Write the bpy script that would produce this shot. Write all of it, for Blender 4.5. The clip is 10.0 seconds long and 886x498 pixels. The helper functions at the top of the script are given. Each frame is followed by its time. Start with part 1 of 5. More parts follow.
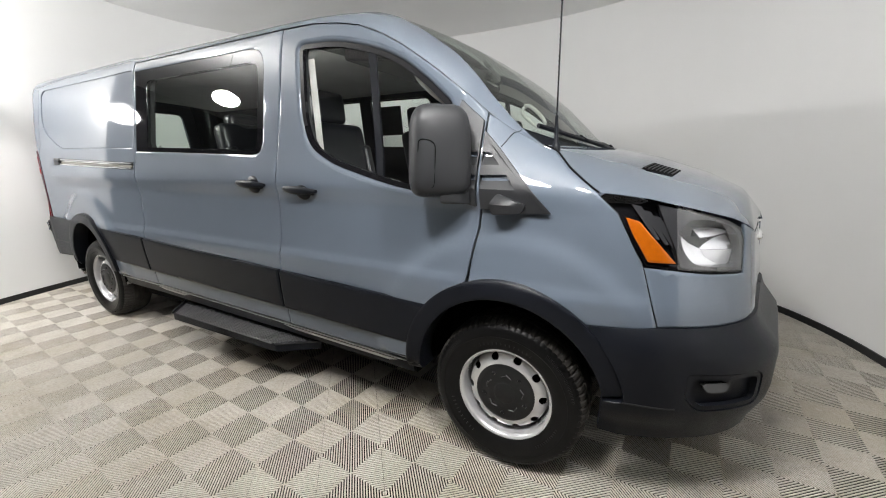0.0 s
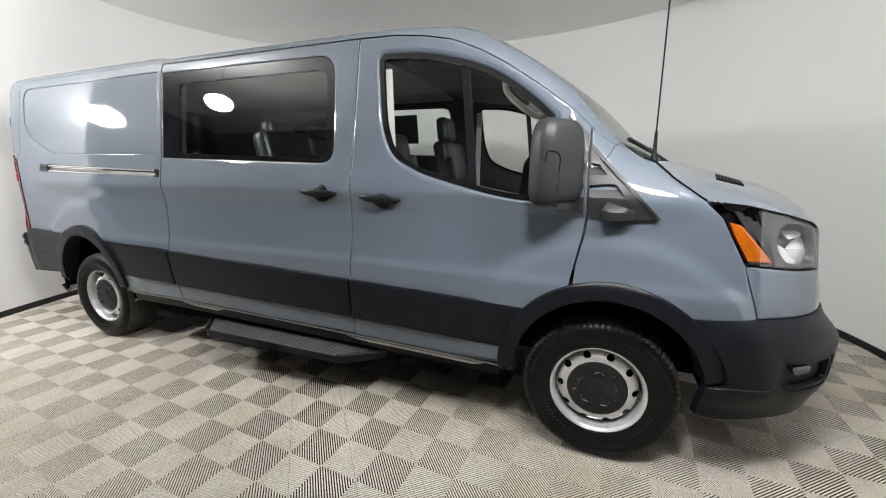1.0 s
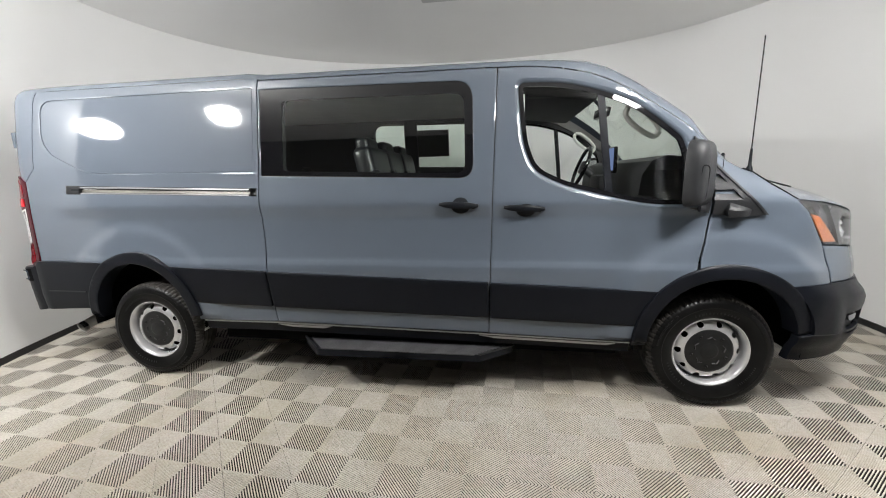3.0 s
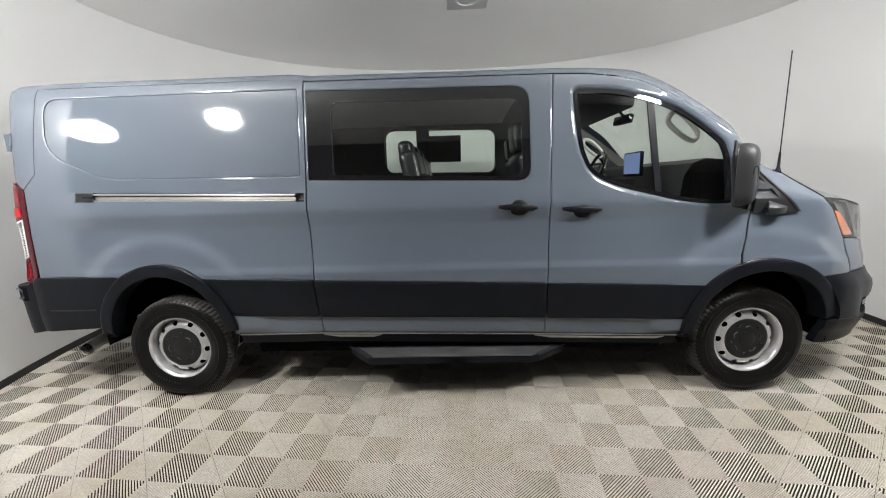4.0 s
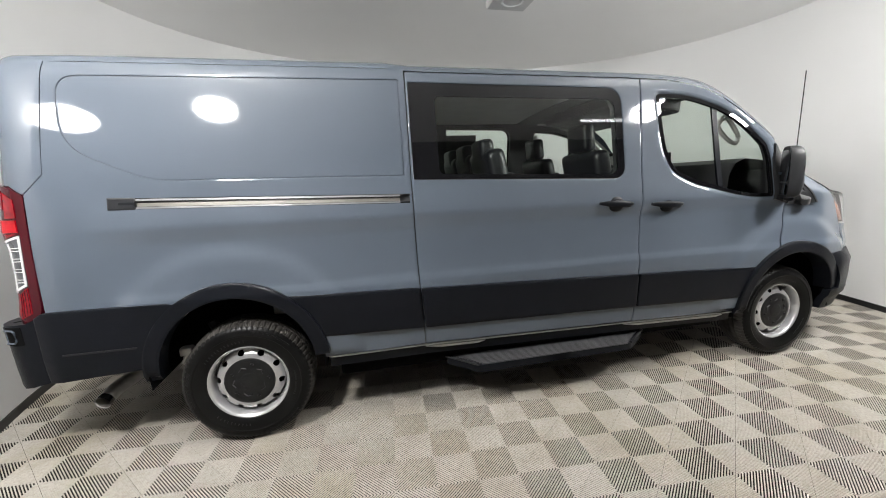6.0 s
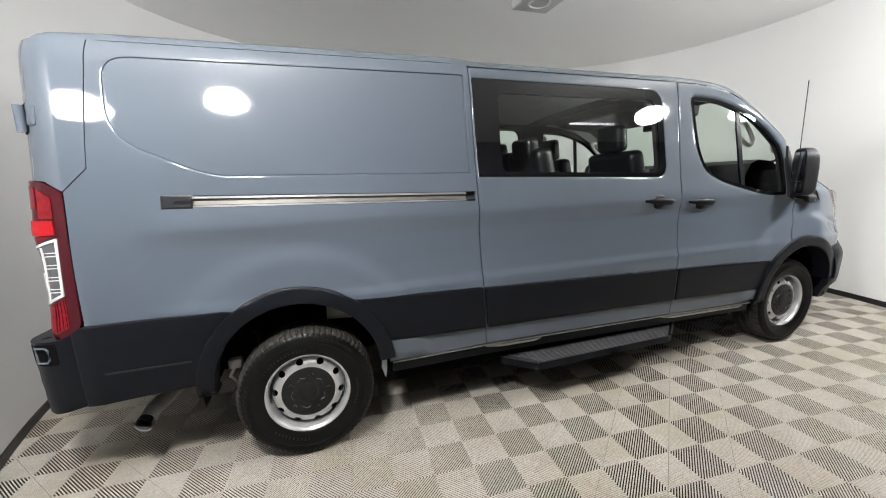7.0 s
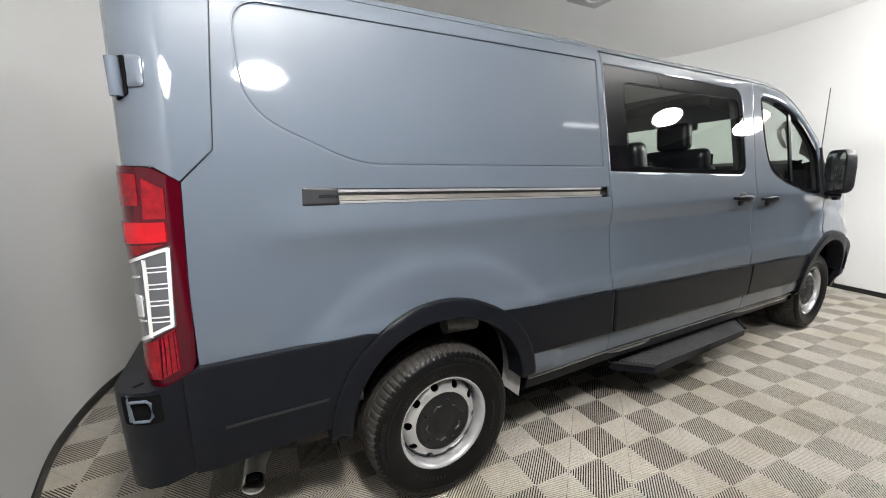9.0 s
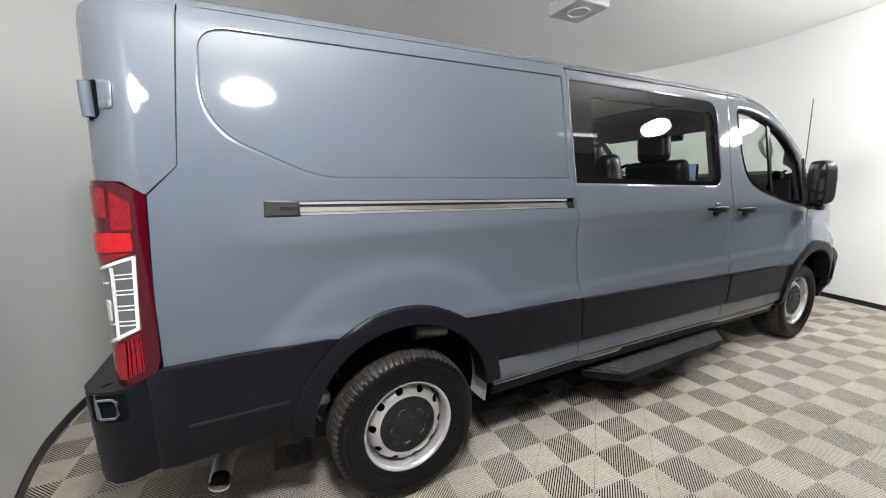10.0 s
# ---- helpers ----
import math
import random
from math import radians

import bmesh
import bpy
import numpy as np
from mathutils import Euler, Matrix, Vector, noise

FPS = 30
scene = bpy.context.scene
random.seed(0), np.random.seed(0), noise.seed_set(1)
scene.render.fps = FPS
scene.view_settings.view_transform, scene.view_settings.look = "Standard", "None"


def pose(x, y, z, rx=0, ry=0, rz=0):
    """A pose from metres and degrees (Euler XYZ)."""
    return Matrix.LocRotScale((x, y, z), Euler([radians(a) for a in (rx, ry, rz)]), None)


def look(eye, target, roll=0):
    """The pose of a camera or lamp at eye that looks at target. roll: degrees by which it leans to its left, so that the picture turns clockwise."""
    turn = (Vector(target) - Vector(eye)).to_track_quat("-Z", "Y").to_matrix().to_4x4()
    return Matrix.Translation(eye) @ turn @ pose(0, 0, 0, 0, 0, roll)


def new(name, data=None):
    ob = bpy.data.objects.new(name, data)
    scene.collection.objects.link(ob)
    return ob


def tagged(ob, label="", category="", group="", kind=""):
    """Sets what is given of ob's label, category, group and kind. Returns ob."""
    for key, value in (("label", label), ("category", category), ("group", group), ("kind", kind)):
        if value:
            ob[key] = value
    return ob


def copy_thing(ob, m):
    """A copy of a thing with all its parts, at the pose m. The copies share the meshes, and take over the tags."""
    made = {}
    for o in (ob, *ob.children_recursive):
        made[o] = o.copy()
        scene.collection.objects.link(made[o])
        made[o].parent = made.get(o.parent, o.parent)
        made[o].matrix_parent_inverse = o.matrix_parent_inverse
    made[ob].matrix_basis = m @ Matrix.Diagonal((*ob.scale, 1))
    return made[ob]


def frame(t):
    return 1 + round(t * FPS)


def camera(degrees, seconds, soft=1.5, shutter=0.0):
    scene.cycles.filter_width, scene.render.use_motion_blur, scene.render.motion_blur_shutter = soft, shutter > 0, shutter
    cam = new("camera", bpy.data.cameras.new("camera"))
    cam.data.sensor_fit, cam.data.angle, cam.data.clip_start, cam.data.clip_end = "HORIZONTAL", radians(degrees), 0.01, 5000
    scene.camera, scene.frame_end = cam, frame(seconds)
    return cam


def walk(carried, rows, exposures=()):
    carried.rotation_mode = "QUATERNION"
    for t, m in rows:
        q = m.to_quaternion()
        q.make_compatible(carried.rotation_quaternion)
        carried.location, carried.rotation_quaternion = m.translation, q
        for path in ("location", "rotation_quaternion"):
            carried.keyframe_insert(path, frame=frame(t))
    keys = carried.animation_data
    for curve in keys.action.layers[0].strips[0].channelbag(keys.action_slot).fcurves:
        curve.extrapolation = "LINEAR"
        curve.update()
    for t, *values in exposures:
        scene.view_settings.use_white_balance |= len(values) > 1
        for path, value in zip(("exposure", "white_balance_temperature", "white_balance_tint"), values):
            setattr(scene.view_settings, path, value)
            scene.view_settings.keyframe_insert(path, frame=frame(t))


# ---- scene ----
cam = camera(98.0, 10.0, 1.0)
PATH = [
    (0, (0.495, -1.397, 1.366), (-0.436, 0.315, 0.92), -0.3),
    (0.5, (0.173, -1.549, 1.374), (-0.658, 0.222, 0.957), 0.0),
    (1, (-0.082, -1.726, 1.376), (-0.791, 0.098, 0.967), 0.1),
    (1.5, (-0.397, -1.891, 1.38), (-0.99, -0.022, 0.987), -0.0),
    (2, (-0.694, -2.053, 1.413), (-1.19, -0.155, 1.022), -0.6),
    (2.5, (-0.967, -2.186, 1.424), (-1.36, -0.264, 1.032), -1.0),
    (4, (-1.858, -2.334, 1.407), (-1.93, -0.365, 1.066), -1.7),
    (4.5, (-2.195, -2.333, 1.427), (-2.138, -0.365, 1.078), -1.8),
    (5, (-2.472, -2.332, 1.423), (-2.307, -0.371, 1.063), -2.1),
    (5.5, (-2.777, -2.249, 1.427), (-2.481, -0.302, 1.075), -2.2),
    (7, (-3.646, -1.946, 1.421), (-3.023, -0.076, 1.08), -2.1),
    (7.5, (-3.915, -1.832, 1.43), (-3.192, 0.001, 1.085), -1.9),
    (8, (-4.155, -1.718, 1.426), (-3.353, 0.081, 1.078), -1.7),
    (8.5, (-4.347, -1.491, 1.407), (-3.463, 0.27, 1.066), -1.6),
    (9, (-4.478, -1.317, 1.416), (-3.547, 0.419, 1.071), -1.7),
    (9.5, (-4.476, -1.307, 1.418), (-3.545, 0.432, 1.087), -1.7),
    (10, (-4.336, -1.468, 1.432), (-3.437, 0.292, 1.124), -1.6),
]
walk(cam, [(t, look(eye, target, roll)) for t, eye, target, roll in PATH], [(0, 0.56), (2.5, 0.51), (4, 0.45), (7, 0.43), (10, 0.43)])

# ---- light and exposure ----
world = bpy.data.worlds.new("world")
scene.world = world
world.use_nodes = True
world.node_tree.nodes["Background"].inputs[0].default_value = (0.5, 0.5, 0.5, 1)
world.node_tree.nodes["Background"].inputs[1].default_value = 0.02
SOFT_POWER, TUBE_POWER = 180.0, 8.0
CEIL = 3.238


# ---- materials ----
def material(name, base, rough=0.5, metal=0.0, coat=0.0, bump=0.0, scale=30.0, vary=0.0, vscale=3.0, spec=0.5, coat_rough=0.03, per_object=0.0):
    m = bpy.data.materials.new(name)
    m.use_nodes = True
    nt = m.node_tree
    p = nt.nodes["Principled BSDF"]
    p.inputs["Base Color"].default_value = (*base, 1)
    p.inputs["Roughness"].default_value = rough
    p.inputs["Metallic"].default_value = metal
    p.inputs["Coat Weight"].default_value = coat
    p.inputs["Coat Roughness"].default_value = coat_rough
    p.inputs["Specular IOR Level"].default_value = spec
    tc = nt.nodes.new("ShaderNodeTexCoord")
    last = None
    if vary > 0:
        n = nt.nodes.new("ShaderNodeTexNoise")
        n.inputs["Scale"].default_value = vscale
        n.inputs["Detail"].default_value = 5
        nt.links.new(tc.outputs["Object"], n.inputs["Vector"])
        r = nt.nodes.new("ShaderNodeMapRange")
        r.inputs["From Min"].default_value, r.inputs["From Max"].default_value = 0.3, 0.7
        r.inputs["To Min"].default_value, r.inputs["To Max"].default_value = 1 - vary, 1 + vary
        nt.links.new(n.outputs["Fac"], r.inputs["Value"])
        last = r.outputs["Result"]
    if per_object > 0:
        oi = nt.nodes.new("ShaderNodeObjectInfo")
        r2 = nt.nodes.new("ShaderNodeMapRange")
        r2.inputs["To Min"].default_value, r2.inputs["To Max"].default_value = 1 - per_object, 1 + per_object
        nt.links.new(oi.outputs["Random"], r2.inputs["Value"])
        if last is None:
            last = r2.outputs["Result"]
        else:
            mu = nt.nodes.new("ShaderNodeMath")
            mu.operation = "MULTIPLY"
            nt.links.new(last, mu.inputs[0])
            nt.links.new(r2.outputs["Result"], mu.inputs[1])
            last = mu.outputs[0]
    if last is not None:
        mix = nt.nodes.new("ShaderNodeVectorMath")
        mix.operation = "SCALE"
        mix.inputs[0].default_value = base
        nt.links.new(last, mix.inputs["Scale"])
        nt.links.new(mix.outputs[0], p.inputs["Base Color"])
    if bump > 0:
        n = nt.nodes.new("ShaderNodeTexNoise")
        n.inputs["Scale"].default_value = scale
        n.inputs["Detail"].default_value = 3
        nt.links.new(tc.outputs["Object"], n.inputs["Vector"])
        b = nt.nodes.new("ShaderNodeBump")
        b.inputs["Strength"].default_value = bump
        b.inputs["Distance"].default_value = 0.002
        nt.links.new(n.outputs["Fac"], b.inputs["Height"])
        nt.links.new(b.outputs["Normal"], p.inputs["Normal"])
    return m


def glass(name, tint, gloss=0.075):
    m = bpy.data.materials.new(name)
    m.use_nodes = True
    nt = m.node_tree
    nt.nodes.clear()
    out = nt.nodes.new("ShaderNodeOutputMaterial")
    tr = nt.nodes.new("ShaderNodeBsdfTransparent")
    tr.inputs[0].default_value = (*tint, 1)
    gl = nt.nodes.new("ShaderNodeBsdfGlossy")
    gl.inputs["Roughness"].default_value = 0.0
    lw = nt.nodes.new("ShaderNodeLayerWeight")
    lw.inputs["Blend"].default_value = 0.5
    pw = nt.nodes.new("ShaderNodeMath")
    pw.operation = "POWER"
    pw.inputs[1].default_value = 5.0
    nt.links.new(lw.outputs["Facing"], pw.inputs[0])
    fr = nt.nodes.new("ShaderNodeMapRange")
    fr.inputs["To Min"].default_value = gloss
    nt.links.new(pw.outputs[0], fr.inputs["Value"])
    mx = nt.nodes.new("ShaderNodeMixShader")
    nt.links.new(fr.outputs[0], mx.inputs[0])
    nt.links.new(tr.outputs[0], mx.inputs[1])
    nt.links.new(gl.outputs[0], mx.inputs[2])
    nt.links.new(mx.outputs[0], out.inputs[0])
    return m


def glow(name, colour, strength):
    m = bpy.data.materials.new(name)
    m.use_nodes = True
    nt = m.node_tree
    nt.nodes.clear()
    out = nt.nodes.new("ShaderNodeOutputMaterial")
    e = nt.nodes.new("ShaderNodeEmission")
    e.inputs[0].default_value = (*colour, 1)
    e.inputs[1].default_value = strength
    nt.links.new(e.outputs[0], out.inputs[0])
    return m


def tile_material():
    """Moulded grey plastic with scuffs and brownish stains that run on from tile to tile."""
    m = material("grey_ribbed_tile", (0.51, 0.48, 0.425), 0.5, 0, 0, 0.15, 400, 0, 7, 0.35)
    nt = m.node_tree
    p = nt.nodes["Principled BSDF"]
    geo = nt.nodes.new("ShaderNodeNewGeometry")

    def noise_at(scale, detail, lo, hi):
        n = nt.nodes.new("ShaderNodeTexNoise")
        n.inputs["Scale"].default_value = scale
        n.inputs["Detail"].default_value = detail
        n.inputs["Roughness"].default_value = 0.62
        nt.links.new(geo.outputs["Position"], n.inputs["Vector"])
        r = nt.nodes.new("ShaderNodeMapRange")
        r.inputs["From Min"].default_value, r.inputs["From Max"].default_value = lo, hi
        nt.links.new(n.outputs["Fac"], r.inputs["Value"])
        return r.outputs["Result"]

    def blend(fac, a, b, amount):
        k = nt.nodes.new("ShaderNodeMath")
        k.operation = "MULTIPLY"
        k.inputs[1].default_value = amount
        nt.links.new(fac, k.inputs[0])
        x = nt.nodes.new("ShaderNodeMix")
        x.data_type = "RGBA"
        nt.links.new(k.outputs[0], x.inputs["Factor"])
        if isinstance(a, tuple):
            x.inputs["A"].default_value = (*a, 1)
            for i in x.inputs:
                if i.name == "A" and i.type == "RGBA":
                    i.default_value = (*a, 1)
        else:
            nt.links.new(a, [i for i in x.inputs if i.name == "A" and i.type == "RGBA"][0])
        [i for i in x.inputs if i.name == "B" and i.type == "RGBA"][0].default_value = (*b, 1)
        return [o for o in x.outputs if o.type == "RGBA"][0]

    c = blend(noise_at(1.3, 8, 0.44, 0.62), (0.51, 0.48, 0.425), (0.41, 0.365, 0.285), 0.7)
    c = blend(noise_at(9.0, 4, 0.52, 0.74), c, (0.36, 0.33, 0.265), 0.5)
    c = blend(noise_at(70.0, 4, 0.42, 0.70), c, (0.27, 0.245, 0.20), 0.5)
    c = blend(noise_at(24.0, 5, 0.60, 0.74), c, (0.62, 0.60, 0.55), 0.45)
    oi = nt.nodes.new("ShaderNodeObjectInfo")
    r2 = nt.nodes.new("ShaderNodeMapRange")
    r2.inputs["To Min"].default_value, r2.inputs["To Max"].default_value = 0.97, 1.03
    nt.links.new(oi.outputs["Random"], r2.inputs["Value"])
    mul = nt.nodes.new("ShaderNodeVectorMath")
    mul.operation = "SCALE"
    nt.links.new(c, mul.inputs[0])
    nt.links.new(r2.outputs["Result"], mul.inputs["Scale"])
    nt.links.new(mul.outputs[0], p.inputs["Base Color"])
    return m


PAINT = material("grey_blue_paint", (0.074, 0.091, 0.116), 0.6, 0.0, 1.0, 0.015, 900, 0.03, 2, 0.2, 0.06)
PLASTIC = material("black_grained_plastic", (0.0052, 0.0060, 0.0084), 0.36, 0, 0, 0.16, 700, 0.12, 6, 0.15)
PLASTIC_G = material("grey_grained_plastic", (0.016, 0.0165, 0.018), 0.40, 0, 0, 0.2, 700, 0.1, 6, 0.3)
GLOSS_BLACK = material("gloss_black", (0.006, 0.006, 0.007), 0.03, 0, 0.15)
# near-black: deep shade in cavities and under the body, put into the colour
DARK = material("cavity_shade_black", (0.003, 0.003, 0.0033), 0.9, spec=0.08)
RUBBER = material("tyre_rubber", (0.0050, 0.0049, 0.0049), 0.34, 0, 0, 0.18, 220, 0.3, 9, 0.14)
TREAD = material("worn_tyre_tread", (0.034, 0.031, 0.028), 0.75, 0, 0, 0.4, 160, 0.35, 14, 0.25)
STEEL = material("silver_wheel_paint", (0.52, 0.52, 0.525), 0.25, 0.62, 0.2, 0.05, 300, 0.06, 12)
CAP = material("wheel_cap_black", (0.0075, 0.0075, 0.008), 0.40, 0, 0, 0.1, 300, 0.1, 10, 0.3)
CHROME = material("bright_metal", (0.72, 0.72, 0.72), 0.16, 1.0, 0, 0.03, 200, 0.05, 6)
EXHAUST = material("stainless_pipe", (0.50, 0.49, 0.47), 0.32, 0.25, 0, 0.1, 120, 0.2, 20)
ALLOY = material("brushed_sill_metal", (0.36, 0.365, 0.37), 0.30, 0.9, 0, 0.1, 250, 0.1, 9)
RED = material("red_lens", (0.155, 0.0010, 0.005), 0.16, 0, 0.0, 0.1, 90, 0.35, 40, 0.3)
RED_DARK = material("dark_red_lens", (0.042, 0.0006, 0.004), 0.12, 0, 0.0, spec=0.28)
RED_BRIGHT = material("bright_red_reflector", (0.33, 0.002, 0.007), 0.18, 0, 0.0, 0.1, 90, 0.2, 30, 0.3)
AMBER = material("amber_lens", (0.38, 0.088, 0.003), 0.12, 0, 1.0, 0.2, 160, 0.12, 60)
SILVER = material("lamp_reflector", (0.88, 0.88, 0.90), 0.26, 0.45)
LAMP_GREY = material("lamp_bezel_grey", (0.040, 0.040, 0.043), 0.25, 0.2, 0.5)
SMOKE = material("smoked_lamp_grey", (0.09, 0.095, 0.105), 0.22, 0.4, 0.6)
WHITE_LENS = material("white_lens", (0.62, 0.62, 0.62), 0.2, 0.1, 0.6, 0.1, 200, 0.1, 60)
SEAT = material("black_vinyl_seat", (0.009, 0.0095, 0.012), 0.36, 0, 0, 0.25, 260, 0.12, 8)
TRIM = material("dark_interior_trim", (0.023, 0.0235, 0.025), 0.6, 0, 0, 0.2, 300, 0.1, 6)
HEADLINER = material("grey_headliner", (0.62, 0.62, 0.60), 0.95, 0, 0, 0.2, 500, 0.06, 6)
LINING = material("grey_pillar_lining", (0.38, 0.375, 0.36), 0.9, 0, 0, 0.2, 500, 0.06, 6)
MIRROR = material("mirror_glass", (0.85, 0.87, 0.87), 0.02, 1.0)
SCREEN = glow("lit_screen", (0.25, 0.34, 0.62), 0.42)
LABEL = material("label_paper", (0.045, 0.045, 0.04), 0.6)
PAINT.node_tree.nodes["Principled BSDF"].inputs["Coat IOR"].default_value = 1.56
CLEAR = glass("clear_green_glass", (0.88, 0.96, 0.90))
SIDE_GLASS = glass("clear_side_glass", (0.98, 1.0, 0.985), 0.055)
PRIVACY = glass("tinted_glass", (0.93, 1.0, 0.95), 0.085)
LENS = glass("clear_lens", (0.90, 0.91, 0.92), 0.09)
WALL = material("white_wall_paint", (0.89, 0.89, 0.88), 0.72, 0, 0, 0.06, 60, 0.02, 0.8)
CEILING = material("white_ceiling_paint", (0.87, 0.87, 0.86), 0.42, 0, 0, 0.05, 60, 0.025, 0.7)
OUTER = material("dark_outer_wall_paint", (0.018, 0.018, 0.019), 0.7, 0, 0, 0.05, 60, 0.05, 0.8)
RIB = material("worn_step_rib", (0.085, 0.085, 0.088), 0.38, 0.2, 0, 0.15, 300, 0.15, 9)
MARK = material("glossy_cap_mark", (0.12, 0.12, 0.125), 0.18, 0.5)
CAP_GREY = material("dark_cap_plastic", (0.012, 0.0125, 0.014), 0.38, 0, 0, 0.15, 500, 0.1, 6, 0.3)
HANDLE_GREY = material("pale_grey_plastic", (0.62, 0.62, 0.59), 0.5, 0, 0, 0.1, 300, 0.05, 8)
TRACK = material("dull_rail_track", (0.20, 0.19, 0.17), 0.42, 0.7, 0, 0.1, 250, 0.15, 9)
LIP_METAL = material("bright_rail_lip", (0.50, 0.50, 0.51), 0.26, 0.7, 0, 0.05, 250, 0.06, 9)
BASE = material("black_base_strip", (0.012, 0.012, 0.013), 0.4)
TILE = tile_material()
# darker copy for the ribs' feet: groove shade put into the colour
TILE_GROOVE_SHADE = material("tile_groove_shade", (0.075, 0.068, 0.058), 0.8, 0, 0, 0.2, 200, 0.2, 20, 0.2)
SUBFLOOR = material("dark_subfloor", (0.016, 0.015, 0.0135), 0.95, spec=0.1)
LAMP_WHITE = material("white_lamp_metal", (0.7, 0.7, 0.7), 0.4)
VENT = material("vent_metal", (0.58, 0.58, 0.57), 0.5, 0.1)


# ---- mesh helpers ----
def part(name, bm, mat, parent=None, label="", smooth=True, angle=35):
    me = bpy.data.meshes.new(name)
    bm.normal_update()
    bm.to_mesh(me)
    bm.free()
    me.materials.append(mat)
    if smooth:
        me.polygons.foreach_set("use_smooth", [True] * len(me.polygons))
        me.set_sharp_from_angle(angle=radians(angle))
    ob = new(name, me)
    ob.parent = parent
    if label:
        tagged(ob, label)
    return ob


def thing(name, label, category, group="", kind="", at=(0, 0, 0)):
    ob = new(name)
    ob.location = at
    return tagged(ob, label, category, group, kind)


def rounded(points, seg=5):
    """A closed outline with corners (x, z, radius)."""
    out = []
    n = len(points)
    for i, (x, z, *r) in enumerate(points):
        r = r[0] if r else 0
        if r <= 0:
            out.append((x, z))
            continue
        p, a, b = Vector((x, z)), Vector(points[i - 1][:2]), Vector(points[(i + 1) % n][:2])
        ua, ub = (a - p), (b - p)
        d = min(r, ua.length * 0.48, ub.length * 0.48)
        s, e = p + ua.normalized() * d, p + ub.normalized() * d
        for k in range(seg + 1):
            u = k / seg
            q = (1 - u) ** 2 * s + 2 * u * (1 - u) * p + u * u * e
            out.append((q.x, q.y))
    return out


def resample(loop, step):
    out = []
    n = len(loop)
    for i in range(n):
        a, b = Vector(loop[i]), Vector(loop[(i + 1) % n])
        k = max(1, int((b - a).length / step))
        out += [tuple(a.lerp(b, j / k)) for j in range(k)]
    return out


def inside(p, loop):
    x, y = p
    c = False
    n = len(loop)
    for i in range(n):
        (x1, y1), (x2, y2) = loop[i], loop[(i + 1) % n]
        if (y1 > y) != (y2 > y) and x < (x2 - x1) * (y - y1) / (y2 - y1) + x1:
            c = not c
    return c


def inset(loop, d):
    """The outline moved inwards by d."""
    n = len(loop)
    area = sum(loop[i][0] * loop[(i + 1) % n][1] - loop[(i + 1) % n][0] * loop[i][1] for i in range(n))
    sgn = 1 if area > 0 else -1
    out = []
    for i in range(n):
        a, p, b = Vector(loop[i - 1]), Vector(loop[i]), Vector(loop[(i + 1) % n])
        n1 = Vector((-(p - a).y, (p - a).x)).normalized()
        n2 = Vector((-(b - p).y, (b - p).x)).normalized()
        m = n1 + n2
        m = m / max(0.3, m.length_squared) * 2 if m.length > 1e-6 else n1
        q = p + m * d * sgn
        out.append((q.x, q.y))
    return out


def smoothed(loop, times=2):
    """A closed outline with its corners cut again and again."""
    for _ in range(times):
        loop = [q for a, b in zip(loop, loop[1:] + loop[:1]) for q in ((0.75 * a[0] + 0.25 * b[0], 0.75 * a[1] + 0.25 * b[1]), (0.25 * a[0] + 0.75 * b[0], 0.25 * a[1] + 0.75 * b[1]))]
    return loop


